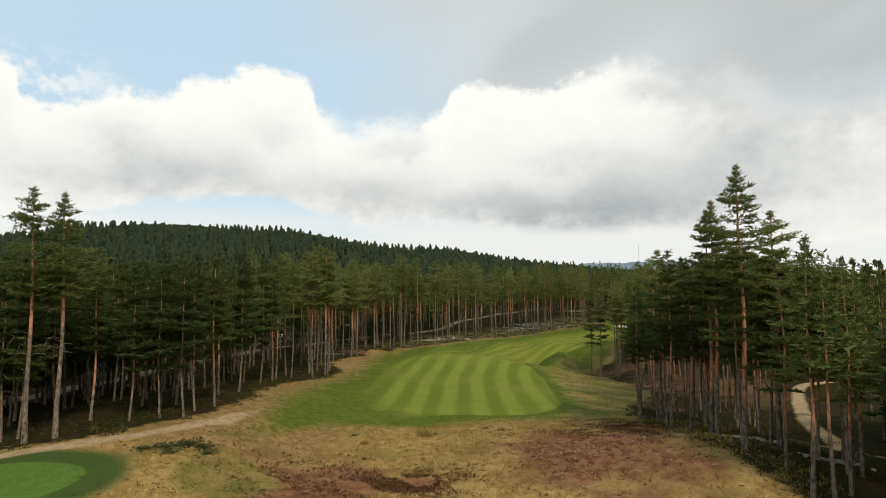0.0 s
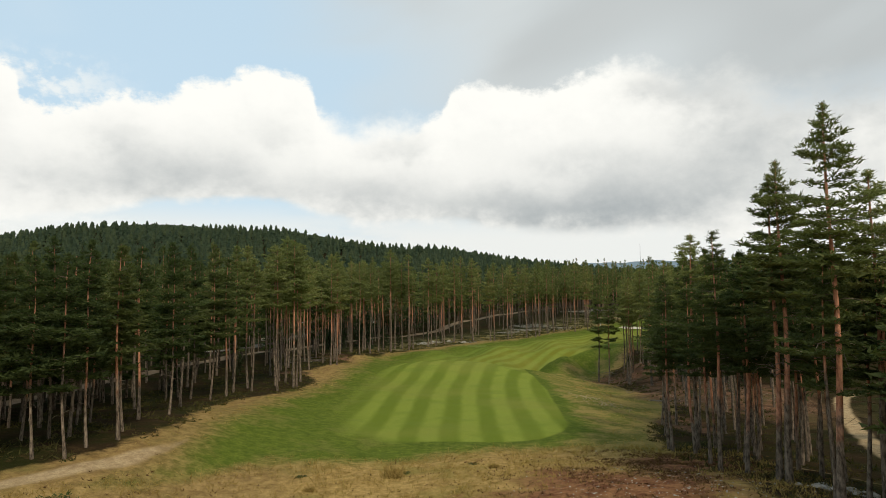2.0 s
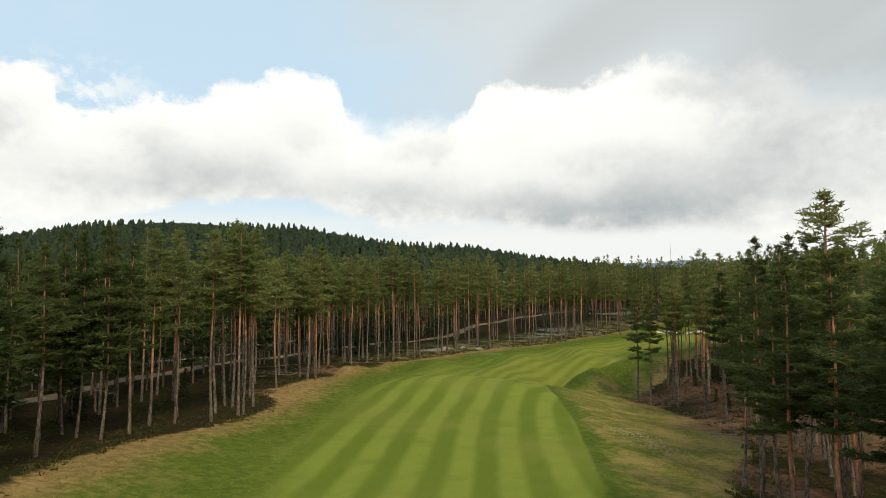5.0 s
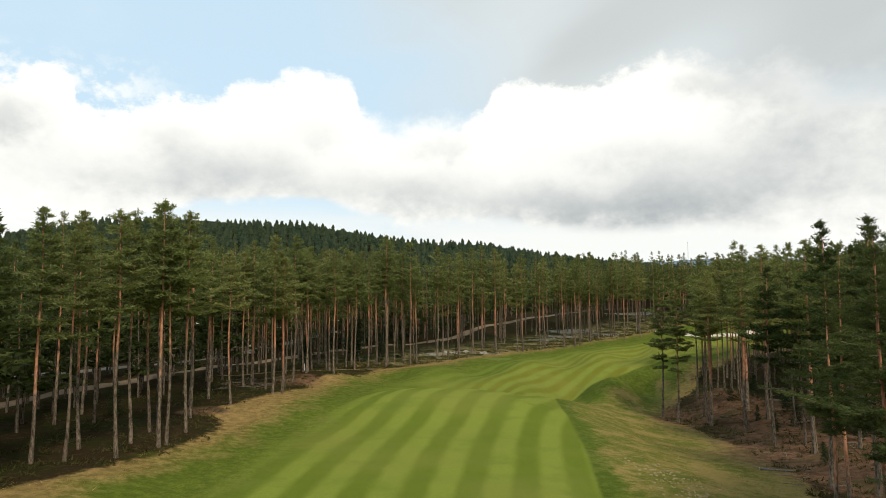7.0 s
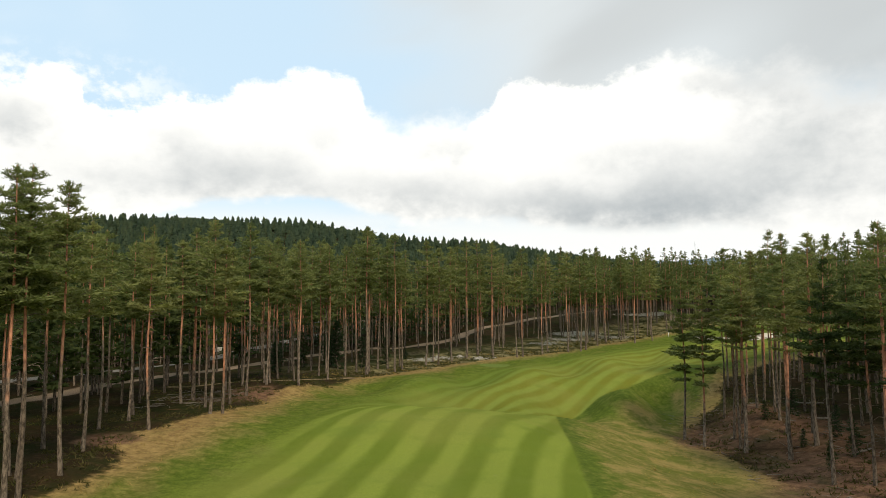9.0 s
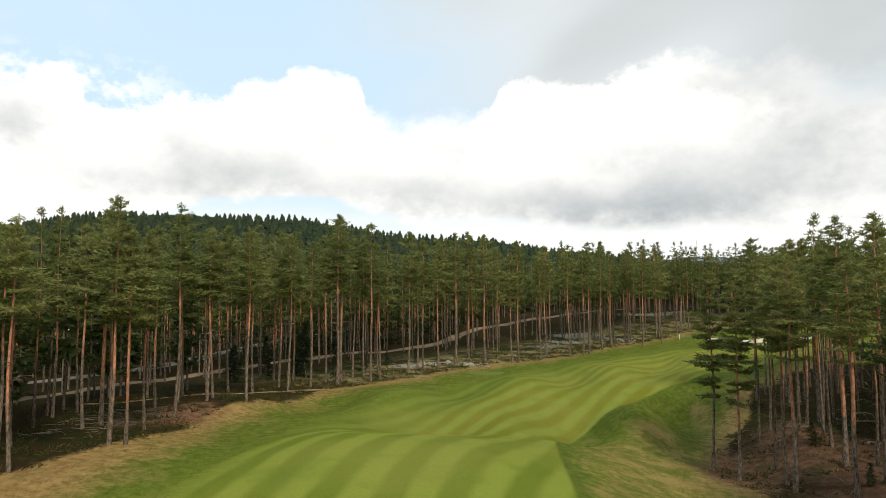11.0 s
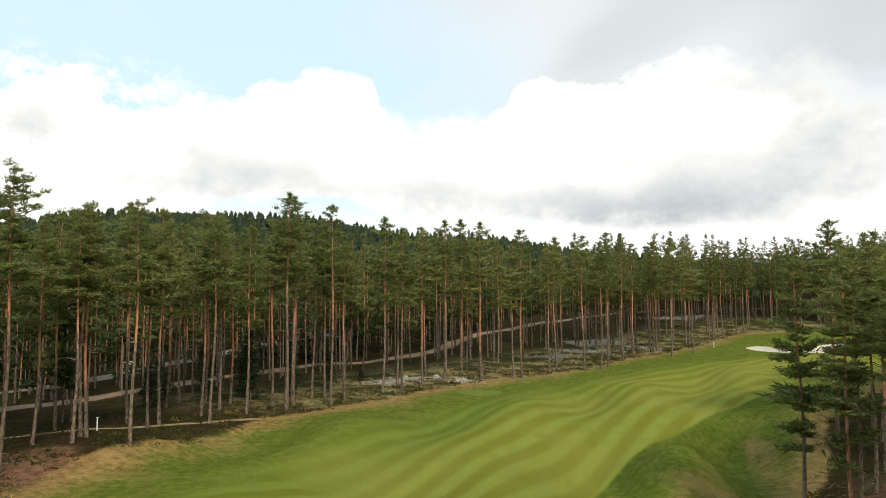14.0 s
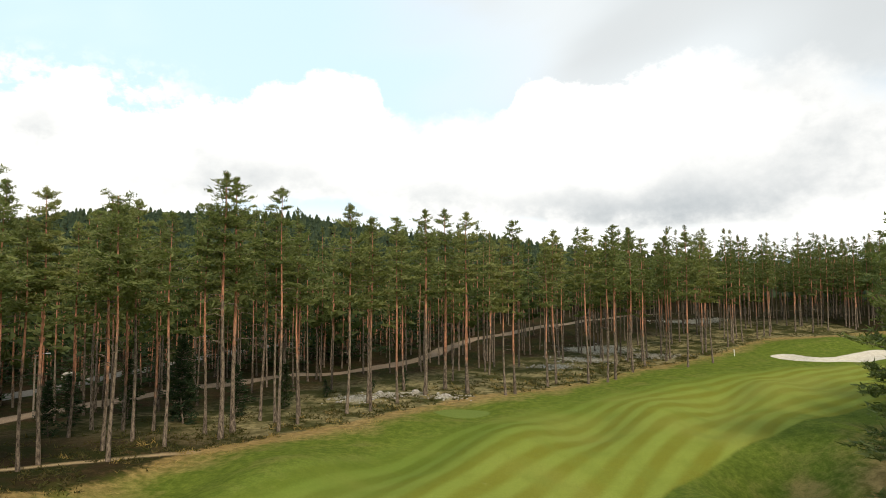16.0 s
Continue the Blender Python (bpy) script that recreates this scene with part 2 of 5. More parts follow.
def dense(line, step=2.0):
    """A polyline rounded once and cut into short pieces."""
    p = np.array(line, float)
    for _ in range(2):
        q = np.empty((2 * len(p), 2))
        q[0::2] = p
        q[1:-1:2] = (p[:-1] + p[1:]) / 2
        q[-1] = p[-1]
        q[2:-1:2] = 0.25 * q[1:-2:2] + 0.5 * q[2:-1:2] + 0.25 * q[3::2]
        p = q[:-1]
    return p


def dist(line, x, y, closed=False):
    """Distance of points to a polyline, and on which side they lie (+1: to its right)."""
    p = np.array(line, float)
    if closed:
        p = np.vstack([p, p[:1]])
    best = np.full(x.shape, 1e9)
    side = np.ones(x.shape)
    for (ax, ay), (bx, by) in zip(p[:-1], p[1:]):
        ux, uy = bx - ax, by - ay
        t = np.clip(((x - ax) * ux + (y - ay) * uy) / (ux * ux + uy * uy + 1e-9), 0, 1)
        ex, ey = x - ax - t * ux, y - ay - t * uy
        d = np.hypot(ex, ey)
        s = np.where(ux * ey - uy * ex > 0, -1.0, 1.0)
        near = d < best - 1e-6
        best, side = np.where(near, d, best), np.where(near, s, side)
    return best, side


def inside(poly, x, y):
    p = np.array(poly, float)
    res = np.zeros(x.shape, bool)
    for (ax, ay), (bx, by) in zip(p, np.roll(p, -1, 0)):
        hit = ((ay > y) != (by > y)) & (x < (bx - ax) * (y - ay) / (by - ay + 1e-12) + ax)
        res ^= hit
    return res


def sdf(poly, x, y):
    return dist(poly, x, y, True)[0] * np.where(inside(poly, x, y), -1, 1)


def sstep(a, b, v):
    t = np.clip((v - a) / (b - a), 0, 1)
    return t * t * (3 - 2 * t)


def blob(x, y, cx, cy, sx, sy, turn=0.0):
    c, s = math.cos(radians(turn)), math.sin(radians(turn))
    u, v = (x - cx) * c + (y - cy) * s, -(x - cx) * s + (y - cy) * c
    return np.exp(-(u / sx) ** 2 - (v / sy) ** 2)


def ripple(x, y, wave, seed):
    """Smooth irregular swell of about +-1."""
    r = np.random.RandomState(seed)
    out = np.zeros(np.shape(x))
    for i in range(7):
        a, k, ph = r.uniform(0, 6.28), r.uniform(0.7, 1.6) * 6.28 / wave, r.uniform(0, 6.28)
        out = out + np.sin(k * (x * math.cos(a) + y * math.sin(a)) + ph)
    return out / 3.2


HOLES = dense(FAIRWAY[:])


def height(x, y):
    """The lie of the land."""
    x, y = np.asarray(x, float), np.asarray(y, float)
    z = 1.3 * sstep(-9, -21, x) * sstep(200, 150, y)
    z = z + 2.2 * blob(x, y, -26, 62, 16, 22)
    z = z + 1.6 * blob(x, y, 14, 53, 13, 12) + 0.8 * blob(x, y, 24, 50, 14, 20) + 1.0 * blob(x, y, 19.5, 46, 7, 8)
    # the hollow to the east, its far bank, and the grassy mound at its rim
    reach = (0.45 * sstep(64, 92, y) + 0.55 * sstep(95, 138, y)) * sstep(184, 164, y - 0.35 * (x - 30)) * sstep(95, 50, x)
    z = z - (4.1 * sstep(11, 33, x) - 2.0 * sstep(35, 47, x) * sstep(100, 118, y)) * reach
    z = z + 1.9 * blob(x, y, 0.5, 133, 11.5, 9.5) - 2.1 * blob(x, y, 13, 156, 15, 8, 25)
    z = z - 0.9 * blob(x, y, 25, 173, 5, 8, -35)
    z = z + 2.8 * blob(x, y, 28.6, 164.5, 4.2, 8.5, -18) - 2.3 * blob(x, y, 35, 175.5, 8, 3.8, 42)
    swell = (0.75 * np.sin((x - 0.16 * y) * 6.283 / 16.5 + 0.9 + 0.9 * np.sin(y * 0.07)) + 0.55 * np.sin((0.75 * x + 0.66 * y) * 6.283 / 22 + 1.0)
             + 0.22 * np.sin((0.9 * x - 0.42 * y) * 6.283 / 9.0 + 0.5))
    z = z + 0.85 * swell * sstep(140, 162, y) * sstep(235, 205, y) * sstep(133, 121, -0.68 * x + 0.73 * y) * sstep(66, 44, x)
    z = z + 2.4 * sstep(186, 262, y + 0.1 * x) * sstep(400, 300, x)
    z = z + 4.5 * sstep(246, 315, y + 0.15 * x) * sstep(-40, 15, x) * sstep(330, 200, x)
    z = z - 0.55 * sstep(0.3, -2.2, sdf(BUNKER, x, y)) + 1.1 * blob(x, y, 80, 256, 14, 5, 20)
    z = z + 0.18 * ripple(x, y, 17, 3) + 0.05 * ripple(x, y, 5, 5)
    r = np.hypot(x, y - 60)
    z = z + sstep(300, 700, r) * 9 + 2.0 * ripple(x, y, 160, 8) * sstep(150, 400, r)
    z = z + 72 * blob(x, y, -300, 690, 330, 190, -8) + 17 * blob(x, y, 40, 760, 240, 150)
    return z


# ---- materials ----
def material(name):
    m = bpy.data.materials.new(name)
    m.use_nodes = True
    return m, Nodes(m.node_tree)


def finish(k, col, rough=0.85, bump=None, strength=0.3, spec=0.25, dist_=0.1):
    n = k.add("ShaderNodeBsdfPrincipled", None, Base_Color=col, Roughness=rough, Specular_IOR_Level=spec)
    if bump is not None:
        b = k.add("ShaderNodeBump", None, Height=bump, Strength=strength, Distance=dist_)
        k.put(n, "Normal", b)
    k.add("ShaderNodeOutputMaterial", None, Surface=n)


def attr(k, name):
    return k.add("ShaderNodeAttribute", {"attribute_name": name}).outputs["Fac"]


def ground_material():
    m, k = material("turf_and_forest_floor")
    pos = k.add("ShaderNodeNewGeometry").outputs["Position"]
    n1, n2, n3 = k.noise(pos, 0.25, 5), k.noise(pos, 1.3, 5, 0.65), k.noise(pos, 9.0, 4, 0.7)
    n4 = k.noise(pos, 0.06, 3)
    jag = k.math("ADD", k.math("MULTIPLY", k.math("SUBTRACT", n2, 0.5), 4.0), k.math("MULTIPLY", k.math("SUBTRACT", n1, 0.5), 7.0))
    # dry grass
    tan = k.mix(k.ramp(n2, 0.3, 0.7), (0.19, 0.12, 0.037), (0.34, 0.228, 0.082))
    tan = k.mix(k.ramp(n1, 0.45, 0.68, 0.0, 0.7), tan, (0.15, 0.127, 0.03))
    tan = k.mix(k.ramp(n3, 0.52, 0.75, 0.0, 0.35), tan, (0.11, 0.07, 0.024))
    straw = k.mix(k.ramp(n2, 0.3, 0.7), (0.135, 0.115, 0.05), (0.25, 0.205, 0.10))
    tan = k.mix(k.math("MULTIPLY", attr(k, "bank"), 0.85), tan, straw)
    short = k.mix(k.ramp(n2, 0.3, 0.7), (0.14, 0.088, 0.034), (0.25, 0.168, 0.066))
    short = k.mix(k.ramp(n1, 0.5, 0.7, 0.0, 0.6), short, (0.12, 0.105, 0.03))
    tan = k.mix(k.math("MULTIPLY", attr(k, "verge"), 0.85), tan, short)
    # heather and bare earth
    heath = k.mix(k.ramp(n2, 0.35, 0.65), (0.1, 0.04, 0.02), (0.2, 0.1, 0.045))
    heath = k.mix(k.ramp(n3, 0.58, 0.75, 0.0, 0.7), heath, (0.25, 0.165, 0.08))
    col = tan
    # forest floor: dark heather, darkened further to deepen the shade under the pines
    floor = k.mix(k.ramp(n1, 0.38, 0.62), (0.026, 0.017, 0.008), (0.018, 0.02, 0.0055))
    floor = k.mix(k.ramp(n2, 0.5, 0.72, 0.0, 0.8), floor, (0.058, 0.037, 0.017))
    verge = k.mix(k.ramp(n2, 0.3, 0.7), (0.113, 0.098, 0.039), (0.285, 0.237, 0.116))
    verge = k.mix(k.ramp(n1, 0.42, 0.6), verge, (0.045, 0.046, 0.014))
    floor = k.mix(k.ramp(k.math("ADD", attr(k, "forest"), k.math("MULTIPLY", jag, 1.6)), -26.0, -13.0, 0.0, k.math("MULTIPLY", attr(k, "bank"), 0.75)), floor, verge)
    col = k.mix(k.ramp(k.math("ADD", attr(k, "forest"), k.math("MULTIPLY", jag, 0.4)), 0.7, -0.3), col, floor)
    col = k.mix(k.ramp(k.math("ADD", attr(k, "heath"), k.math("ADD", k.math("MULTIPLY", k.math("SUBTRACT", n1, 0.5), 1.7), k.math("MULTIPLY", k.math("SUBTRACT", n2, 0.5), 0.7))), 0.3, 0.8), col, heath)
    russet = k.mix(k.ramp(n2, 0.3, 0.7), (0.075, 0.04, 0.022), (0.17, 0.095, 0.055))
    russet = k.mix(k.ramp(n3, 0.55, 0.75, 0.0, 0.6), russet, (0.04, 0.032, 0.016))
    russet = k.mix(k.ramp(n1, 0.5, 0.66, 0.0, 0.7), russet, (0.05, 0.045, 0.018))
    col = k.mix(k.ramp(k.math("ADD", attr(k, "russet"), k.math("MULTIPLY", k.math("SUBTRACT", n1, 0.5), 1.0)), 0.3, 0.7), col, russet)
    # rough grass
    rough = k.mix(k.ramp(n2, 0.3, 0.7), (0.058, 0.08, 0.0105), (0.1, 0.125, 0.0175))
    rough = k.mix(k.ramp(k.math("ADD", n1, k.math("MULTIPLY", n2, 0.3)), 0.64, 0.86, 0.0, 0.45), rough, (0.14, 0.128, 0.034))
    rough = k.mix(k.ramp(n3, 0.5, 0.75, 0.0, 0.5), rough, (0.035, 0.05, 0.01))
    col = k.mix(k.ramp(k.math("ADD", attr(k, "rough"), k.math("MULTIPLY", jag, 1.1)), 3.0, -2.8), col, rough)
    meadow = k.mix(k.ramp(k.math("ADD", k.math("MULTIPLY", n1, 0.6), k.math("MULTIPLY", n2, 0.4)), 0.4, 0.6), (0.092, 0.1, 0.018), (0.215, 0.158, 0.052))
    meadow = k.mix(k.ramp(n3, 0.5, 0.72, 0.0, 0.6), meadow, (0.055, 0.06, 0.018))
    parched = k.math("MULTIPLY", k.ramp(k.math("ADD", attr(k, "dry"), k.math("MULTIPLY", k.math("SUBTRACT", n1, 0.5), 0.7)), 0.1, 0.5), k.ramp(k.math("ADD", attr(k, "fairway"), k.math("MULTIPLY", jag, 0.7)), 0.8, 3.2, 0.0, 0.92))
    col = k.mix(k.math("MULTIPLY", parched, k.ramp(attr(k, "forest"), 0.0, 1.5)), col, meadow)
    collar = k.math("MULTIPLY", k.ramp(k.math("ADD", attr(k, "fairway"), k.math("MULTIPLY", jag, 0.35)), 2.6, 0.8, 0.0, 0.45), k.math("MULTIPLY", k.ramp(attr(k, "across"), -7.0, -2.0), k.ramp(attr(k, "dry"), 0.75, 0.25, 0.35, 1.0)))
    col = k.mix(collar, col, k.mix(k.ramp(n2, 0.3, 0.7), (0.042, 0.062, 0.01), (0.07, 0.094, 0.014)))
    # mown fairway with light and dark passes
    u = k.math("ADD", attr(k, "across"), k.math("MULTIPLY", k.math("SUBTRACT", n4, 0.5), 1.2))
    stripe = k.ramp(k.math("SINE", k.math("MULTIPLY", u, 6.2832 / 3.9)), -0.85, 0.85)
    stripe = k.math("MULTIPLY_ADD", k.math("SUBTRACT", stripe, 0.5), k.math("MULTIPLY", k.ramp(n1, 0.3, 0.7, 1.25, 0.6), k.ramp(attr(k, "beyond"), 0.0, 1.0, 1.2, 0.95)), 0.5)
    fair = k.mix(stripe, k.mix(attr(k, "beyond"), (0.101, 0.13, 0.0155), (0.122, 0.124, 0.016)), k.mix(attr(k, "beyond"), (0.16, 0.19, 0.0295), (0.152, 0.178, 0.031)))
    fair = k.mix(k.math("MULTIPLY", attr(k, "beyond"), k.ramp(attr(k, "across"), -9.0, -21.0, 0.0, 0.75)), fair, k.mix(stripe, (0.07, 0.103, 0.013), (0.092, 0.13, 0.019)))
    fair = k.mix(k.ramp(n4, 0.45, 0.7, 0.0, 0.45), fair, (0.175, 0.17, 0.038))
    fair = k.mix(k.ramp(n1, 0.5, 0.75, 0.0, 0.35), fair, (0.09, 0.125, 0.02))
    fair = k.mix(k.ramp(n2, 0.62, 0.8, 0.0, 0.4), fair, (0.2, 0.19, 0.07))
    fair = k.mix(k.ramp(n3, 0.4, 0.8, 0.0, 0.3), fair, (0.07, 0.1, 0.02))
    fade = k.ramp(attr(k, "across"), -3.0, -9.0, 0.25, 3.0)
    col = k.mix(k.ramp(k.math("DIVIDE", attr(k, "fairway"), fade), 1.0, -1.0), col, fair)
    tee = k.mix(k.ramp(n2, 0.3, 0.7), (0.065, 0.115, 0.02), (0.08, 0.135, 0.026))
    col = k.mix(k.ramp(attr(k, "tee"), 3.6, 1.6), col, (0.045, 0.07, 0.016))
    col = k.mix(k.ramp(attr(k, "tee"), 0.15, -0.15), col, tee)
    col = k.mix(k.ramp(attr(k, "green"), 0.2, -0.2), col, (0.105, 0.135, 0.03))
    pale = k.mix(k.ramp(n3, 0.35, 0.65), (0.12, 0.1, 0.06), (0.36, 0.335, 0.27))
    spot = k.math("ADD", attr(k, "pale"), k.math("ADD", k.math("MULTIPLY", k.math("SUBTRACT", n2, 0.5), 1.7), k.math("MULTIPLY", k.math("SUBTRACT", n3, 0.5), 1.1)))
    col = k.mix(k.math("MULTIPLY", k.ramp(spot, 0.48, 0.8), k.ramp(attr(k, "forest"), 1.0, -1.0)), col, pale)
    # trodden sand, gravel, asphalt
    sand = k.mix(k.ramp(n2, 0.3, 0.7), (0.245, 0.172, 0.092), (0.36, 0.268, 0.152))
    col = k.mix(k.ramp(k.math("ADD", attr(k, "path"), k.math("MULTIPLY", jag, 0.14)), 1.05, 0.45), col, sand)
    gravel = k.mix(k.ramp(n3, 0.3, 0.7), (0.15, 0.108, 0.072), (0.24, 0.178, 0.122))
    col = k.mix(k.ramp(k.math("ADD", attr(k, "gravel"), k.math("MULTIPLY", jag, 0.22)), 2.0, 1.3), col, gravel)
    asphalt = k.mix(k.ramp(n3, 0.3, 0.7), (0.14, 0.126, 0.106), (0.185, 0.168, 0.143))
    col = k.mix(k.ramp(attr(k, "asphalt"), 2.4, 2.1), col, asphalt)
    pit = k.mix(k.ramp(n2, 0.3, 0.7), (0.38, 0.34, 0.265), (0.46, 0.415, 0.335))
    col = k.mix(k.ramp(attr(k, "bunker"), 0.15, -0.15), col, pit)
    mown = k.ramp(attr(k, "fairway"), 0.8, -0.8)
    grain = k.ramp(k.noise(pos, 5.0, 6, 0.85), 0.3, 0.7, k.math("MULTIPLY_ADD", mown, 0.15, 0.76), k.math("MULTIPLY_ADD", mown, -0.13, 1.22))
    col = k.mix(1.0, col, k.vec(grain, grain, grain), "MULTIPLY")
    finish(k, col, 1.0, k.math("ADD", n3, k.math("MULTIPLY", n2, 1.5)), 0.5, 0.03, 0.08)
    return m


def needle_material(name, dark, light, warm):
    m, k = material(name)
    pos = k.add("ShaderNodeNewGeometry").outputs["Position"]
    info = k.add("ShaderNodeObjectInfo").outputs["Random"]
    isl = k.add("ShaderNodeNewGeometry").outputs["Random Per Island"]
    tint = attr(k, "tint")
    r = k.math("FRACT", k.math("ADD", info, tint))
    col = k.mix(isl, dark, light)
    col = k.mix(k.ramp(r, 0.35, 1.0, 0.0, 0.8, False), col, warm)
    col = k.mix(k.ramp(k.noise(pos, 0.7, 3), 0.35, 0.7, 0.0, 0.35), col, dark)
    n = k.add("ShaderNodeBsdfPrincipled", None, Base_Color=col, Roughness=0.7, Specular_IOR_Level=0.1)
    tr = k.add("ShaderNodeBsdfTranslucent", None, Color=k.mix(1.0, col, (1.0, 1.1, 0.55), "MULTIPLY"))
    mixs = k.add("ShaderNodeMixShader", None, i0=0.42, i1=n, i2=tr)
    k.add("ShaderNodeOutputMaterial", None, Surface=mixs)
    return m


def bark_material():
    m, k = material("pine_bark")
    up = attr(k, "up")
    geo = k.add("ShaderNodeNewGeometry").outputs["Position"]
    info = k.add("ShaderNodeObjectInfo").outputs["Random"]
    st = k.add("ShaderNodeMapping", None, Vector=geo, Scale=(1.0, 1.0, 0.35))
    n1, n2 = k.noise(st, 7.0, 5, 0.65), k.noise(geo, 1.1, 3)
    low = k.mix(k.ramp(n1, 0.3, 0.7), (0.046, 0.035, 0.025), (0.262, 0.205, 0.15))
    top = k.mix(k.ramp(n1, 0.3, 0.7), (0.26, 0.112, 0.062), (0.6, 0.285, 0.165))
    f = k.math("ADD", up, k.math("ADD", k.math("MULTIPLY", k.math("SUBTRACT", n2, 0.5), 0.35), k.math("MULTIPLY", k.math("SUBTRACT", info, 0.5), 0.35)))
    col = k.mix(k.ramp(f, 0.3, 0.46), low, top)
    isl = k.add("ShaderNodeNewGeometry").outputs["Random Per Island"]
    col = k.mix(k.ramp(k.math("FRACT", k.math("MULTIPLY_ADD", info, 7.3, isl)), 0.0, 1.0, 0.0, 0.55, False), col, k.mix(1.0, col, (0.42, 0.4, 0.38), "MULTIPLY"))
    finish(k, col, 0.9, n1, 0.5, 0.15, 0.03)
    return m


def plain_material(name, a, b, scale=3.0, rough=0.8, bump=0.3):
    m, k = material(name)
    pos = k.add("ShaderNodeNewGeometry").outputs["Position"]
    n = k.noise(pos, scale, 5, 0.6)
    finish(k, k.mix(k.ramp(n, 0.3, 0.7), a, b), rough, n, bump)
    return m


GROUND = ground_material()
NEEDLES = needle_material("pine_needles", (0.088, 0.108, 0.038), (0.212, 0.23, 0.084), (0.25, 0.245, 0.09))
# pine foliage in darker copies: shade inside the woods put into the colour
HALF_SHADE = needle_material("half_shade_needles", (0.064, 0.083, 0.029), (0.145, 0.167, 0.06), (0.175, 0.18, 0.066))
# darker still: shade of near pines in the colour; shrubs' own dark green
SHADE_AND_DARK = needle_material("shade_and_dark_needles", (0.028, 0.043, 0.015), (0.084, 0.106, 0.037), (0.104, 0.116, 0.039))
# spruce made paler and bluer: thin haze put into the colour
HILL = needle_material("hazy_hill_spruce_needles", (0.026, 0.045, 0.026), (0.062, 0.088, 0.048), (0.075, 0.095, 0.042))
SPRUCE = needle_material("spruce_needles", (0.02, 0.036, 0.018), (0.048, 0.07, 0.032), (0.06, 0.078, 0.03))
BARK = bark_material()
# the ridge's blue-grey is haze painted as its base colour
FAR_WOOD = plain_material("hazy_far_woodland", (0.13, 0.18, 0.215), (0.17, 0.22, 0.25), 0.004, 1.0, 0.0)


# ---- meshes from arrays ----
def mesh_of(name, verts, faces, mat, attrs=None, smooth=False):
    """verts: n x 3; faces: n x 3 or n x 4; attrs: name -> value per vertex."""
    me = bpy.data.meshes.new(name)
    verts, faces = np.asarray(verts, np.float32), np.asarray(faces, np.int32)
    n, c = faces.shape
    me.vertices.add(len(verts))
    me.vertices.foreach_set("co", verts.ravel())
    me.loops.add(n * c)
    me.loops.foreach_set("vertex_index", faces.ravel())
    me.polygons.add(n)
    me.polygons.foreach_set("loop_start", np.arange(0, n * c, c, dtype=np.int32))
    me.polygons.foreach_set("use_smooth", np.full(n, smooth))
    for key, v in (attrs or {}).items():
        me.attributes.new(key, "FLOAT", "POINT").data.foreach_set("value", np.asarray(v, np.float32).ravel())
    me.materials.append(mat)
    me.update(calc_edges=True)
    me.validate()
    return me


def part(name, me, parent, label=""):
    ob = new(name, me)
    ob.parent = parent
    return tagged(ob, label)


# ---- ground ----
def spacing(lo, hi, step, far, grow=1.13):
    mid = list(np.arange(lo, hi + 1e-6, step))
    s, a, b = step, [], []
    p, q = lo, hi
    while p > -far or q < far:
        s *= grow
        p, q = p - s, q + s
        a.append(p), b.append(q)
    return np.array(a[::-1] + mid + b)


GX, GY = spacing(-66, 92, 0.8, 3400), spacing(24, 284, 0.8, 3400)


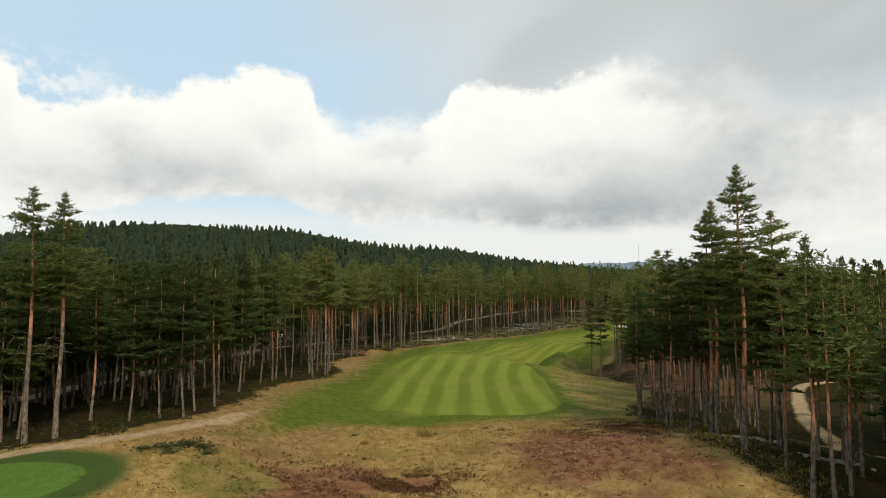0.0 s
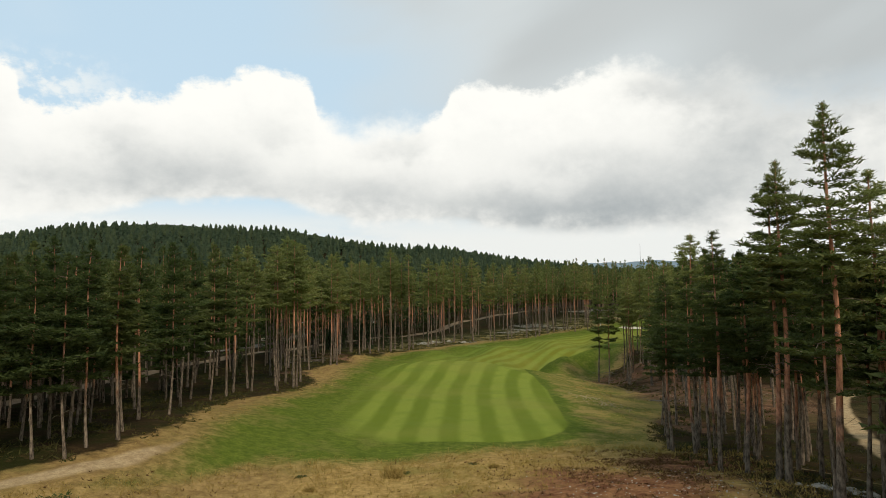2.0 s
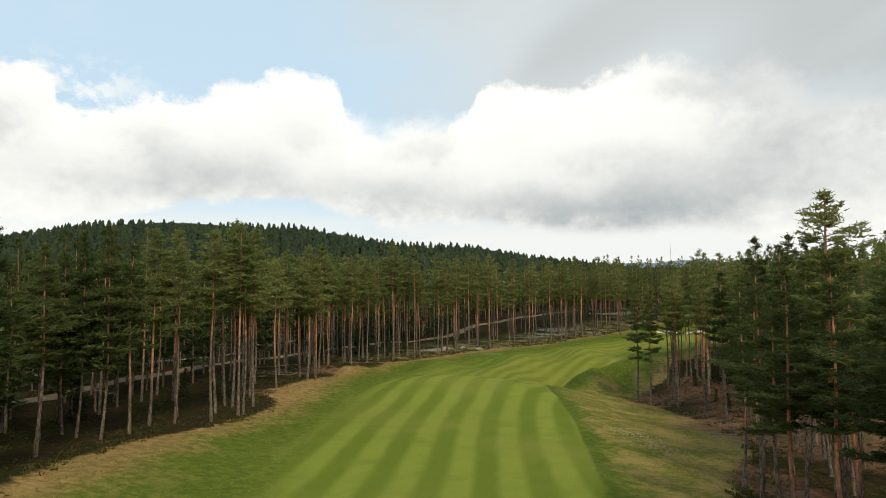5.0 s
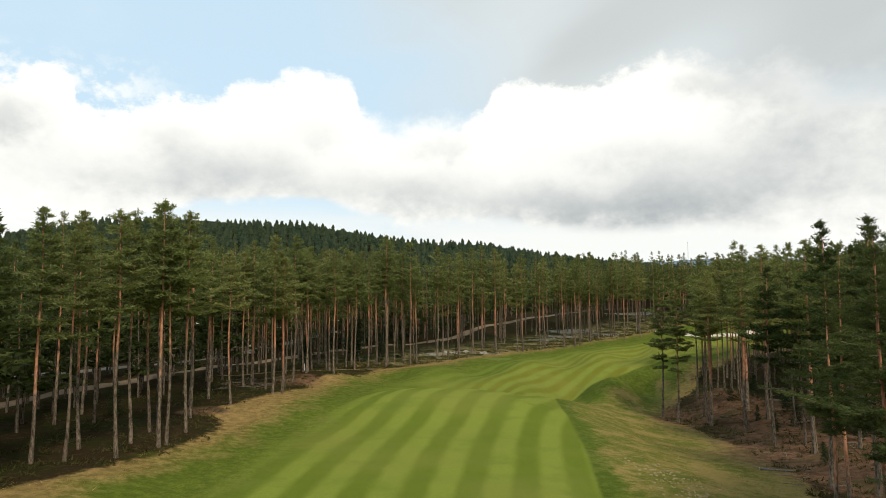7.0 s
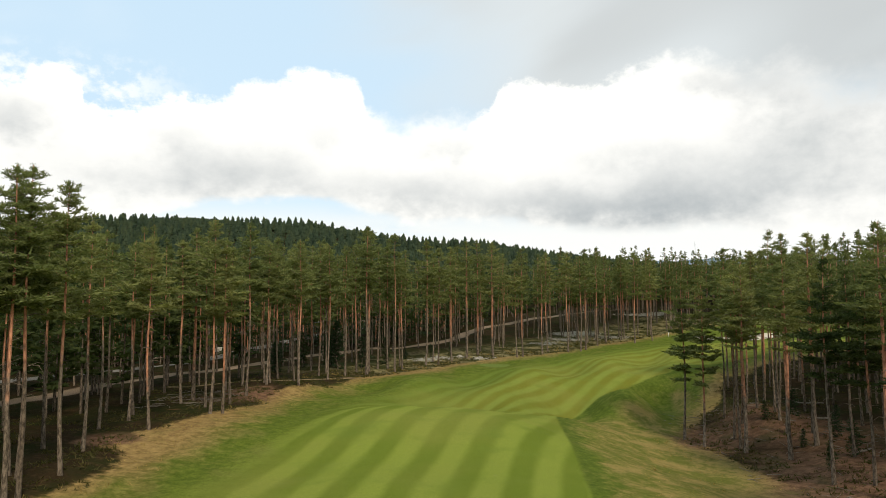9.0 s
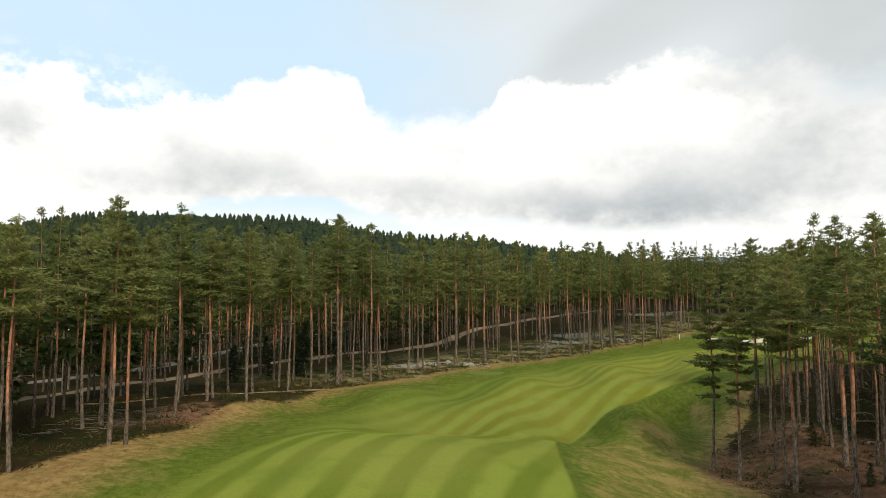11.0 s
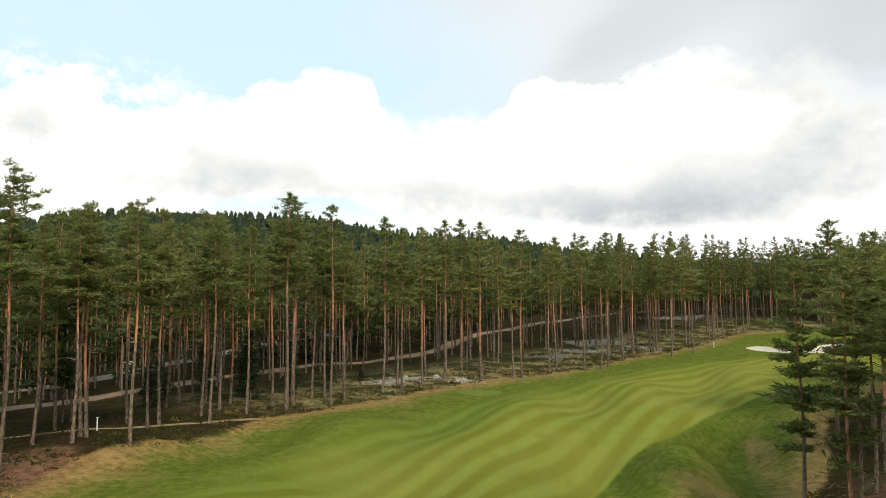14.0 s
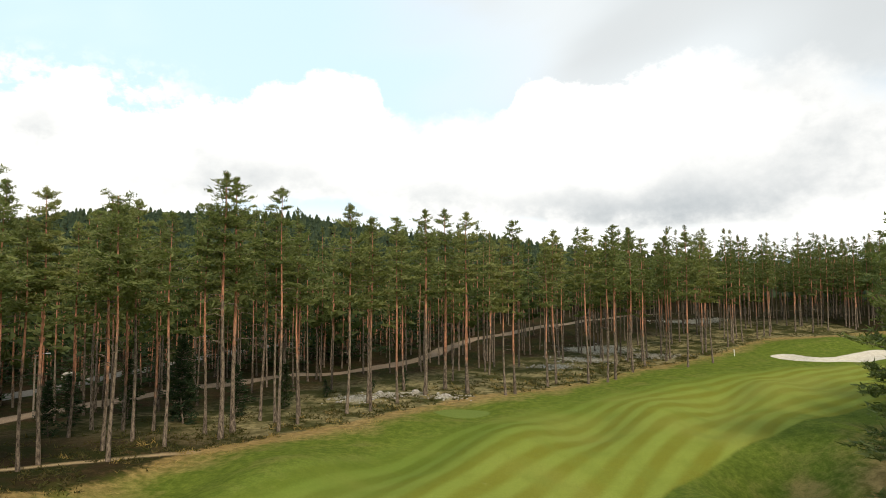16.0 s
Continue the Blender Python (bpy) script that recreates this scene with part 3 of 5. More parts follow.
def build_ground():
    x, y = np.meshgrid(GX, GY)
    nx, ny = len(GX), len(GY)
    x, y = x.ravel(), y.ravel()
    z = height(x, y)
    dl, sl = dist(FOREST_LEFT, x, y)
    dr, sr = dist(FOREST_RIGHT, x, y)
    left, right = dl * sl, -dr * sr           # positive in the open
    forest = np.minimum(left, right)
    rl, s1 = dist(ROUGH_LEFT, x, y)
    rr, s2 = dist(ROUGH_RIGHT, x, y)
    front = np.interp(x, [-22, -16, -12, -1.5, 6, 19, 30], [50, 55, 63, 67, 71, 70, 68]) - y
    rough = np.maximum(np.maximum(-rl * s1, rr * s2), front)    # negative inside the rough
    fair = sdf(HOLES, x, y)
    cd, cs = dist(dense(CENTRE), x, y)
    heath = np.zeros(x.shape)
    for (cx, cy), sx, sy in HEATH:
        heath = np.maximum(heath, blob(x, y, cx, cy, sx, sy))
    attrs = {"forest": forest, "rough": rough, "fairway": fair, "across": cd * cs * (1 + 0.42 * sstep(138, 166, y)), "heath": heath,
             "tee": sdf(dense(TEE + TEE[:1])[:-1], x, y), "path": dist(dense(SAND_PATH), x, y)[0],
             "gravel": dist(dense(GRAVEL), x, y)[0], "asphalt": dist(dense(ASPHALT), x, y)[0]}
    attrs["forest"] = np.maximum(attrs["forest"], -sdf(CLEARING, x, y) - 9)
    attrs["rough"] = np.minimum(attrs["rough"], sdf(CLEARING, x, y) + 27)
    attrs["bunker"] = sdf(dense(BUNKER + BUNKER[:1])[:-1], x, y)
    attrs["green"] = np.hypot(x - 10.3, (y - 195) * 1.3) - 3.2
    attrs["russet"] = np.zeros(x.shape)
    for (cx, cy), sx, sy in RUSSET:
        attrs["russet"] = np.maximum(attrs["russet"], blob(x, y, cx, cy, sx, sy))
    attrs["dry"] = np.zeros(x.shape)
    for (cx, cy), sx, sy in DRY:
        attrs["dry"] = np.maximum(attrs["dry"], blob(x, y, cx, cy, sx, sy))
    attrs["bank"] = sstep(170, 190, y) * (x < FENCE(y))
    attrs["verge"] = np.maximum(sstep(62, 82, y), sstep(-5, -12, x) * sstep(45, 53, y))
    attrs["beyond"] = sstep(132, 160, y)
    attrs["pale"] = np.zeros(x.shape)
    for (cx, cy), sx, sy in PALE:
        attrs["pale"] = np.maximum(attrs["pale"], blob(x, y, cx, cy, sx, sy))
    attrs["path"] = attrs["path"] + 1.1 * sstep(56, 69, y)
    attrs["path"] = np.minimum(attrs["path"], dist(dense(TRAIL), x, y)[0] + 0.45)
    attrs["path"] = np.minimum(attrs["path"], dist(dense(LEFT_TRAIL), x, y)[0] + 0.35)
    attrs["path"] = np.minimum(attrs["path"], dist(dense(TRACK), x, y)[0] - 0.1)
    i = np.arange(nx * ny).reshape(ny, nx)
    faces = np.stack([i[:-1, :-1], i[:-1, 1:], i[1:, 1:], i[1:, :-1]], -1).reshape(-1, 4)
    verts = np.stack([x, y, z], 1)
    mid, pit, tee = fair[faces].mean(1), attrs["bunker"][faces].mean(1), attrs["tee"][faces].mean(1)
    road, tar, walk, disc = (attrs[k][faces].mean(1) for k in ("gravel", "asphalt", "path", "green"))
    way = np.select([tar < 2.3, road < 1.9, walk < 0.8, disc < 0.1], [5, 4, 6, 7], 0)
    sort = np.where(pit < 0.2, 2, np.where(mid < 0.3, np.where(way == 7, 7, 1), np.where(tee < 0.2, 3, way)))
    for i, (name, label, cat) in enumerate((("ground", "dry grass, heather and needle-covered forest floor", "ground"),
                                            ("fairway", "rolling mown grass fairway with light and dark stripes", "fairway"),
                                            ("sand_bunker", "pale sand bunker with curved grass lip", "bunker"),
                                            ("tee", "short green mown teeing ground", "tee"),
                                            ("forest_road", "brown gravel road running through the pine forest", "gravel road"),
                                            ("road", "grey asphalt road behind the pines", "road"),
                                            ("footpath", "trodden pale sand path through dry grass", "path"),
                                            ("lawn_disc", "small round patch of paler mown grass", "lawn"))):
        f = faces[sort == i]
        used, inv = np.unique(f, return_inverse=True)
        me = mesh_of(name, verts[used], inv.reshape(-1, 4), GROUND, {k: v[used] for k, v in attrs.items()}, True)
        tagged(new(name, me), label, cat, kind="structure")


build_ground()


# ---- pines ----
def tube(points, radii, sides):
    """A tapered tube along points: vertices and quads."""
    p = np.array(points, float)
    a = np.arange(sides) * 2 * np.pi / sides
    d = np.gradient(p, axis=0)
    d /= np.linalg.norm(d, axis=1)[:, None] + 1e-9
    ref = np.where(np.abs(d[:, 2:3]) > 0.9, np.array([[1.0, 0, 0]]), np.array([[0, 0, 1.0]]))
    u = np.cross(d, ref)
    u /= np.linalg.norm(u, axis=1)[:, None] + 1e-9
    v = np.cross(d, u)
    ring = p[:, None] + np.array(radii)[:, None, None] * (np.cos(a)[None, :, None] * u[:, None] + np.sin(a)[None, :, None] * v[:, None])
    n = len(p)
    i = np.arange(n * sides).reshape(n, sides)
    f = np.stack([i[:-1], np.roll(i[:-1], -1, 1), np.roll(i[1:], -1, 1), i[1:]], -1).reshape(-1, 4)
    return ring.reshape(-1, 3), f


def join(chunks):
    vs, fs, n = [], [], 0
    for v, f in chunks:
        vs.append(v), fs.append(f + n)
        n += len(v)
    return np.vstack(vs), np.vstack(fs)


def tufts(r, centres, size, blades, width, flat=0.42, lift=0.0, lean=None):
    """Needle tufts: thin triangles that spread out, up and along the twig from each centre."""
    c = np.repeat(np.asarray(centres), blades, 0)
    n = len(c)
    d = r.normal(size=(n, 3))
    d[:, 2] = d[:, 2] * flat * 0.8 + 0.22
    d[:, 2] += np.repeat(np.broadcast_to(lift, len(centres)), blades)
    if lean is not None:
        d += np.repeat(np.asarray(lean), blades, 0)
    d /= np.linalg.norm(d, axis=1)[:, None]
    s = np.cross(d, r.normal(size=(n, 3)) + np.array([0, 0, 0.35]))
    s /= np.linalg.norm(s, axis=1)[:, None] + 1e-6
    ln = np.repeat(np.broadcast_to(size, len(centres)), blades) * r.uniform(0.6, 1.15, n)
    c = c + r.normal(size=(n, 3)) * ln[:, None] * np.array([0.42, 0.42, 0.1])
    w = (ln * width)[:, None]
    v = np.stack([c - s * w, c + s * w, c + d * ln[:, None]], 1).reshape(-1, 3)
    return v, np.arange(3 * n).reshape(n, 3)


def pine_shape(seed, tall, start, spread, whorls, arms, clumps, blades, size, width, sides=8, rad=0.145, dead=9, point=0.75, thin=0.12):
    """A Scots pine: trunk, limbs and needles as (vertices, faces), and the trunk's height fraction."""
    r = np.random.RandomState(seed)
    zs = np.linspace(0, tall, 9 if sides > 5 else 4)
    t = zs / tall
    bend = r.uniform(-0.3, 0.3, 2)
    sx = bend[0] * np.sin(t * 3.0) + 0.07 * np.sin(t * 9 + r.uniform(0, 6))
    sy = bend[1] * np.sin(t * 2.6) + 0.07 * np.sin(t * 8 + r.uniform(0, 6))
    sx, sy = sx - sx[0], sy - sy[0]
    rad_z = rad * (1 - 0.86 * t ** 1.15)
    rad_z[0] *= 1.35
    trunk = tube(np.stack([sx, sy, zs - 0.3 * (t == 0)], 1), rad_z, sides)
    at = lambda z: np.array([np.interp(z, zs, sx), np.interp(z, zs, sy), z])
    limbs, centres, sizes, lifts, leans = [], [], [], [], []
    lobe = r.uniform(0, 6.28)
    for j in range(whorls):
        s = 1 - (1 - min(max((j + r.uniform(-0.25, 0.25)) / (whorls - 1), 0), 1)) ** 1.28
        z = tall * (start + (0.985 - start) * s)
        prof = (min(1.0, 0.55 + 1.9 * s) * (1 - s) ** (0.86 * point) + 0.035) * (r.uniform(0.72, 1.12) if sides > 5 else 1.0)
        turn = r.uniform(0, 6.283)
        for a in range(arms):
            if r.rand() < thin * (1.2 - s) + 0.3 * (s < 0.2):
                continue
            th = turn + (a + r.uniform(-0.35, 0.35)) * 6.283 / arms
            ln = spread * prof * r.uniform(0.5, 1.25) * (1 + 0.22 * math.cos(th - lobe + 4 * s))
            rise = r.uniform(-0.16, 0.1) + 0.4 * s ** 3
            o = at(min(z + r.normal() * 0.2, tall * 0.985))
            way = np.array([math.cos(th), math.sin(th), rise])
            lift = 0.2 * ln
            if sides > 5:
                limbs.append(tube([o + way * ln * f + np.array([0, 0, lift * f * f]) for f in (0, 0.55, 1.0)], [0.034, 0.02, 0.007], 3))
            some = max(3, round(clumps * min(1.0, 2.0 * ln / spread))) if sides > 5 else min(clumps, max(2, round(clumps * 2.4 * ln / spread)))
            for c in range(some):
                f = r.uniform(0.05, 1.0) ** 0.68
                side = np.array([-way[1], way[0], 0]) * r.uniform(-1, 1) * 0.38 * ln * (1.05 - 0.7 * abs(f - 0.6))
                centres.append(o + way * ln * f + side + np.array([0, 0, lift * f * f + r.normal() * (0.03 + 0.05 * s)]))
                sizes.append(size * r.uniform(0.7, 1.25) * ((0.52 if sides > 5 else 0.36) + (0.54 if sides > 5 else 0.84) * (1 - s)))
                lifts.append(0.5 * s * s)
                leans.append(way * 0.55)
    for f, wide in ((0.962, 0.6), (0.975, 0.5), (0.988, 0.42), (1.0, 0.4)):
        centres.append(at(tall * f))
        sizes.append(size * wide)
        lifts.append(1.6 * (f - 0.94) / 0.06)
        leans.append(way * 0)
    for _ in range(dead if sides > 5 else 0):
        z = tall * r.uniform(start * 0.5, start + 0.05)
        th = r.uniform(0, 6.283)
        ln = r.uniform(0.4, 1.7)
        o = at(z)
        sag = r.uniform(-0.35, 0.25)
        q = [o + np.array([math.cos(th) * f, math.sin(th) * f, g]) * ln for f, g in ((0, 0), (0.5, 0.12), (1, sag))]
        limbs.append(tube(q, [0.024, 0.015, 0.006], 3))
    need = tufts(r, np.array(centres), np.array(sizes), blades, width, 0.42, np.array(lifts), np.array(leans))
    return trunk, (join(limbs) if limbs else None), need, np.repeat(t, sides)


def dead_branches(seed, tall, start, trunk, count):
    """Bare crooked branches under the crown, each a part of the trunk."""
    r = np.random.RandomState(seed + 300)
    for _ in range(count):
        z, th, ln = tall * r.uniform(start * 0.55, start + 0.02), r.uniform(0, 6.283), r.uniform(0.7, 2.0)
        sag = r.uniform(-0.45, 0.2)
        q = [(math.cos(th) * f * ln, math.sin(th) * f * ln, z + g * ln) for f, g in ((0, 0), (0.35, 0.14), (0.7, 0.1), (1, sag))]
        part("dead_branch", mesh_of("dead_branch", *tube(q, [0.035, 0.028, 0.02, 0.008], 4), BARK, {"up": np.full(16, 0.05)}, True), trunk, "bare grey dead branch")


# kinds: seed, height, where the crown starts, spread, arms, trunk radius, how it tapers, gaps, label
SLIM = "slender Scots pine with bare reddish trunk and layered green crown"
KINDS = [(11, 17, 0.53, 3.0, 6, 0.132, 0.78, 0.08, SLIM), (12, 18, 0.61, 2.9, 6, 0.138, 0.74, 0.1, SLIM),
         (13, 16, 0.45, 3.0, 6, 0.135, 0.95, 0.08, "Scots pine with dense crown down to half height, shade in its green"), (14, 20, 0.57, 3.0, 6, 0.15, 0.72, 0.16, SLIM),
         (15, 14, 0.33, 2.9, 6, 0.1, 0.95, 0.06, "young Scots pine with low branches, shade in its dark green"),
         (16, 21, 0.55, 3.3, 6, 0.21, 0.8, 0.06, "tall old Scots pine with thick orange trunk and bare dead branches"),
         (17, 21, 0.52, 3.3, 6, 0.2, 0.9, 0.1, "tall pointed Scots pine standing above the others"),
         (18, 22, 0.58, 2.0, 4, 0.15, 0.35, 0.45, "tall thin Scots pine with sparse crown"),
         (19, 18, 0.38, 2.3, 6, 0.14, 0.5, 0.14, "Scots pine with leafy branches low on its trunk"),
         (20, 16, 0.47, 3.0, 6, 0.135, 0.95, 0.1, "Scots pine with fine crown, shade in its dark green")]
PINES = []
for seed, tall, start, spread, arms, rad, point, thin, label in KINDS + KINDS[:8]:
    tiers = round(tall * (0.985 - start) / 0.76)
    grain = (32, 10, 0.33, 0.12) if seed == 20 else ((25, 7, 0.44, 0.15) if len(PINES) < len(KINDS) else (12, 7, 0.52, 0.18))
    tr, li, ne, up = pine_shape(seed, tall, start, spread, tiers, arms, *grain, 8, rad, 6, point, thin)
    thing = new("pine_tree")
    stem = part("trunk", mesh_of("trunk", *tr, BARK, {"up": up}, True), thing)
    if rad > 0.18 or seed in (12, 18):
        dead_branches(seed, tall, start, stem, 9)
    tagged(part("branchwork", mesh_of("branchwork", *li, BARK, {"up": np.full(len(li[0]), 0.12)}, True), thing), kind="stuff")
    # grove and near-left crowns get their shade from darker needle colours
    part("crown", mesh_of("crown", *ne, SHADE_AND_DARK if seed in (13, 15, 20) else (HALF_SHADE if seed == 17 else NEEDLES), {"tint": np.zeros(len(ne[0]))}), thing)
    tagged(thing, label, "pine tree", "pines along the fairway")
    PINES.append((thing, tall))


def stretch(y, x=0.0):
    """Usual height of the pines along the course; taller down the slope to the east."""
    tall = float(np.interp(y, [40, 70, 90, 98, 112, 122, 140, 160, 190, 255, 300], [14, 14.5, 16.5, 19.3, 19.3, 18.4, 19.8, 21.2, 22.8, 21.5, 17.5]))
    return tall + (1.2 * float(np.interp(y, [70, 90, 130, 165], [0, 1, 1, 0])) if x > 20 else 0.0)


PLACED = []


def plant(x, y, tall, kind, turn):
    src, h = PINES[kind + (len(KINDS) if y > 172 and kind < 8 else 0)]     # coarser needles farther off
    s = tall / h
    w = 0.5 * (s + 1.0) if s < 1 else s ** 0.7
    m = pose(x, y, float(height(x, y)), 0, 0, turn)
    ob = copy_thing(src, m)
    ob.scale = (w, w, s)
    PLACED.append((x, y))
    return ob


# single pines at the rim: x, y, height (0: the usual one)
RIM_SOUTH = [(-30.1, 48.2, 18.6), (-28.5, 49.2, 18.1), (-25.5, 54.2, 0), (-28.7, 54.4, 0), (-23.6, 55.6, 0), (-21.6, 55.7, 12.7), (-21.7, 58.3, 0),
             (-37.9, 59.1, 0), (-20.8, 60.7, 13.6), (-21.5, 62.8, 0), (-23.5, 69.6, 0), (-22.5, 73.3, 15.2), (-29.4, 89.1, 0), (-24.7, 89.8, 17.5),
             (-27.2, 90.5, 0), (-23.8, 92.6, 0), (-24.6, 97.7, 0), (-22.5, 98.3, 0), (-19.7, 100.2, 18.7), (-24.3, 102.9, 0), (-18.6, 104.4, 20),
             (-21.1, 104.8, 0), (-18.4, 105.3, 0), (-20.5, 108, 20.6), (-21.6, 108.7, 0), (-18.8, 109.8, 19.8), (-21.5, 116.4, 0)]
RIM_MIDDLE = [(-24.9, 116.7, 0), (-20.6, 124.6, 0), (-25.3, 124.6, 0), (-26.4, 132.3, 0), (-18.4, 132.4, 19.7), (-17.4, 133.1, 0), (-30.6, 134.5, 0),
              (-20.4, 135.8, 0), (-18.8, 138.5, 0), (-20, 146.4, 20.9), (-24.6, 151.3, 0), (-23.5, 154.2, 0), (-20.2, 154.3, 0), (-16.2, 155.7, 19.8),
              (-20.5, 156.6, 0), (-21.5, 157.3, 0), (-19.3, 163.8, 0), (-22.3, 165.5, 0), (-19.3, 165.9, 0), (-15.4, 168.4, 0), (-17.5, 170.9, 0),
              (-14, 174.3, 0), (-23.9, 175.7, 0), (-21.2, 179.8, 0), (-11.5, 179.9, 25.6), (-18.3, 180.1, 0), (-24.7, 180.3, 0)]
RIM_NORTH = [(-13.5, 180.9, 0), (-11.8, 183.4, 25.7), (-7.2, 183.7, 24.6), (-6.3, 186.9, 0), (-9.1, 188, 0), (-11.2, 189.1, 0), (-7.1, 190, 0),
             (-2.6, 192.9, 23.8), (1.9, 200.4, 23.2), (-1.9, 200.7, 0), (15.2, 204.9, 0), (4.7, 205.5, 24.4), (16.4, 205.8, 22.6), (10.2, 206.6, 24),
             (1.3, 209.3, 0), (6.9, 209.8, 24.8), (21, 213.4, 0), (26.8, 215.3, 22.2), (22.3, 215.5, 22.1), (29.7, 216.8, 0), (31.2, 219.3, 22.9),
             (34.6, 224.2, 22), (44.6, 231.1, 22.1), (37.8, 231.3, 0), (49.8, 235.3, 0), (42.6, 237.3, 0)]
RIM_EAST = [(25.7, 46.3, 0), (20.8, 46.4, 19.9), (20.8, 46.8, 0), (25.8, 47.2, 15), (24.1, 47.4, 0), (24, 47.9, 17.1), (24, 49.4, 0),
            (21.4, 52.4, 18.5), (21.1, 52.9, 17.8), (20.3, 55.2, 0), (19.2, 56.5, 15.1), (21.9, 59.1, 0), (19.7, 59.3, 0), (20.7, 64.6, 0),
            (19.5, 66.1, 0), (24.9, 66.8, 0), (22, 67.7, 17.3), (20.3, 69.4, 0), (28.1, 69.9, 0), (23.1, 78.7, 0), (25.9, 88.3, 0),
            (28.5, 91.2, 0), (30.2, 76, 17.1), (33.7, 87.8, 18), (34.7, 92.8, 18.2), (32, 93.5, 19.2), (35.9, 108.4, 21.9), (38, 105.6, 21.8),
            (40.4, 109.9, 19.9), (40.8, 121.3, 21.5)]
RIM_NORTHEAST = [(41.5, 124.9, 0), (43.9, 139.8, 22.4), (37.8, 144.3, 20.7), (43.4, 145.4, 22.7), (34.6, 147, 19.8), (52.9, 148, 0), (38.8, 149.2, 19.8),
                 (44.4, 149.8, 0), (33.5, 151, 19.9), (41, 152.7, 0), (44.1, 155.8, 0), (46.1, 164.9, 0), (46.9, 174.5, 0), (49.2, 177.5, 0)]


def plant_rim():
    r = np.random.RandomState(9)
    for group in (RIM_SOUTH, RIM_MIDDLE, RIM_NORTH, RIM_EAST, RIM_NORTHEAST):
        for x, y, tall in group:
            usual = stretch(y, x)
            kind = int(r.choice([0, 0, 1, 3, 3])) if y > (134 if x > 0 else 96) else int(r.choice([2] if x > 0 else [2, 4, 4]))
            if tall > usual + 3.2:
                kind = 6 if group is RIM_EAST or y < 60 else 5
            elif tall > usual + 1.5:
                kind = 5
            if kind == 2 and x > 18 and 56 < y < 100:
                kind = 9
            if (x, y) == (-7.2, 183.7):
                kind = 7
            if math.hypot(x - 34, y - 148) < 3.5:
                kind = 8
            plant(x, y, tall or usual * r.uniform(0.85, 1.0), kind, r.uniform(0, 360))


plant_rim()


def grow_forest():
    r = np.random.RandomState(4)
    near, mid, far = [], [], []
    def scatter(x0, x1, y0, y1, gap):
        g = []
        for xx in np.arange(x0, x1, gap):
            for yy in np.arange(y0, y1, gap):
                g.append((xx + r.uniform(-0.48, 0.48) * gap, yy + r.uniform(-0.48, 0.48) * gap))
        return np.array(g)
    def wooded(p, clear=0.3):
        x, y = p[:, 0], p[:, 1]
        dl, sl = dist(FOREST_LEFT, x, y)
        dr, sr = dist(FOREST_RIGHT, x, y)
        depth = np.maximum(-dl * sl, dr * sr)
        ok = (depth > clear) & (dist(GRAVEL, x, y)[0] > 2.6) & (dist(ASPHALT, x, y)[0] > 3.4) & (dist(TRACK, x, y)[0] > 4.5)
        return ok, depth
    p = scatter(-130, 130, 30, 330, 3.6)
    p = p[(np.abs(p[:, 0] - 4) < 0.72 * p[:, 1] + 14) & ~inside(CLEARING, p[:, 0], p[:, 1])]
    p = np.vstack([p, scatter(22, 38, 40, 78, 3.6), scatter(-62, -24, 44, 96, 4.2)])
    p = p[~inside(CLEARING, p[:, 0], p[:, 1])]
    ok, depth = wooded(p)
    p, depth = p[ok], depth[ok]
    slope = (p[:, 0] > 20) & (p[:, 1] > 84) & (p[:, 1] < 172) & (depth < 18) & (r.rand(len(p)) < np.where(p[:, 1] < 98, 0.15, 0.45))
    p, depth = p[~slope], depth[~slope]
    stand = (p[:, 0] < 100) & (p[:, 1] > 96) & (depth < np.where((p[:, 1] > 228) & (p[:, 0] > 5), 55, 24)) & (p[:, 0] < FENCE(p[:, 1])) & (r.rand(len(p)) < np.where((p[:, 1] > 228) & (p[:, 0] > 5), 0.42, np.where((p[:, 1] > 165) | (depth < 9), 0.76, 0.3)))
    p, depth = p[~stand], depth[~stand]
    sparse = (p[:, 0] > 18) & (p[:, 1] > 42) & (p[:, 1] < 84) & (depth < 18) & (r.rand(len(p)) < 0.25)
    p, depth = p[~sparse], depth[~sparse]
    loose = (p[:, 0] < FENCE(p[:, 1])) & (p[:, 0] < 60) & (p[:, 1] > 92) & (p[:, 1] < 240) & (depth < 12) & (r.rand(len(p)) < 0.45)
    p, depth = p[~loose], depth[~loose]
    open_rim = (p[:, 0] < -15) & (p[:, 1] > 48) & (p[:, 1] < 112) & (depth < 13) & (r.rand(len(p)) < 0.62)
    p, depth = p[~open_rim], depth[~open_rim]
    taken = np.array(PLACED) if PLACED else np.zeros((0, 2))
    if len(taken):
        d = np.sqrt(((p[:, None] - taken[None]) ** 2).sum(-1)).min(1)
        p, depth = p[d > 2.2], depth[d > 2.2]
    ok = (depth > 2.5) | (p[:, 1] > 236) | (p[:, 1] < 44)
    p, depth = p[ok], depth[ok]
    rim = (depth < np.where(p[:, 1] < 82, 18, 9)) & (p[:, 1] > 44) & (p[:, 1] < 235) & (p[:, 0] > -60) & (p[:, 0] < 75)
    score = np.where(rim, depth, 1e6)
    order = np.argsort(score)
    things = [i for i in order[:300 - len(PLACED)] if score[i] < 1e5]
    for i in things:
        x, y = p[i]
        fine = x > 18 and 56 < y < 100 and depth[i] < 8
        plant(x, y, stretch(y, x) * r.uniform(0.84, 1.0), int(r.choice([0, 0, 1, 1, 3, 5] if y > (134 if x > 0 else 96) else ([9 if fine else 2] if x > 0 else [2, 4, 4]))), r.uniform(0, 360))
    rest = np.setdiff1d(np.arange(len(p)), things)
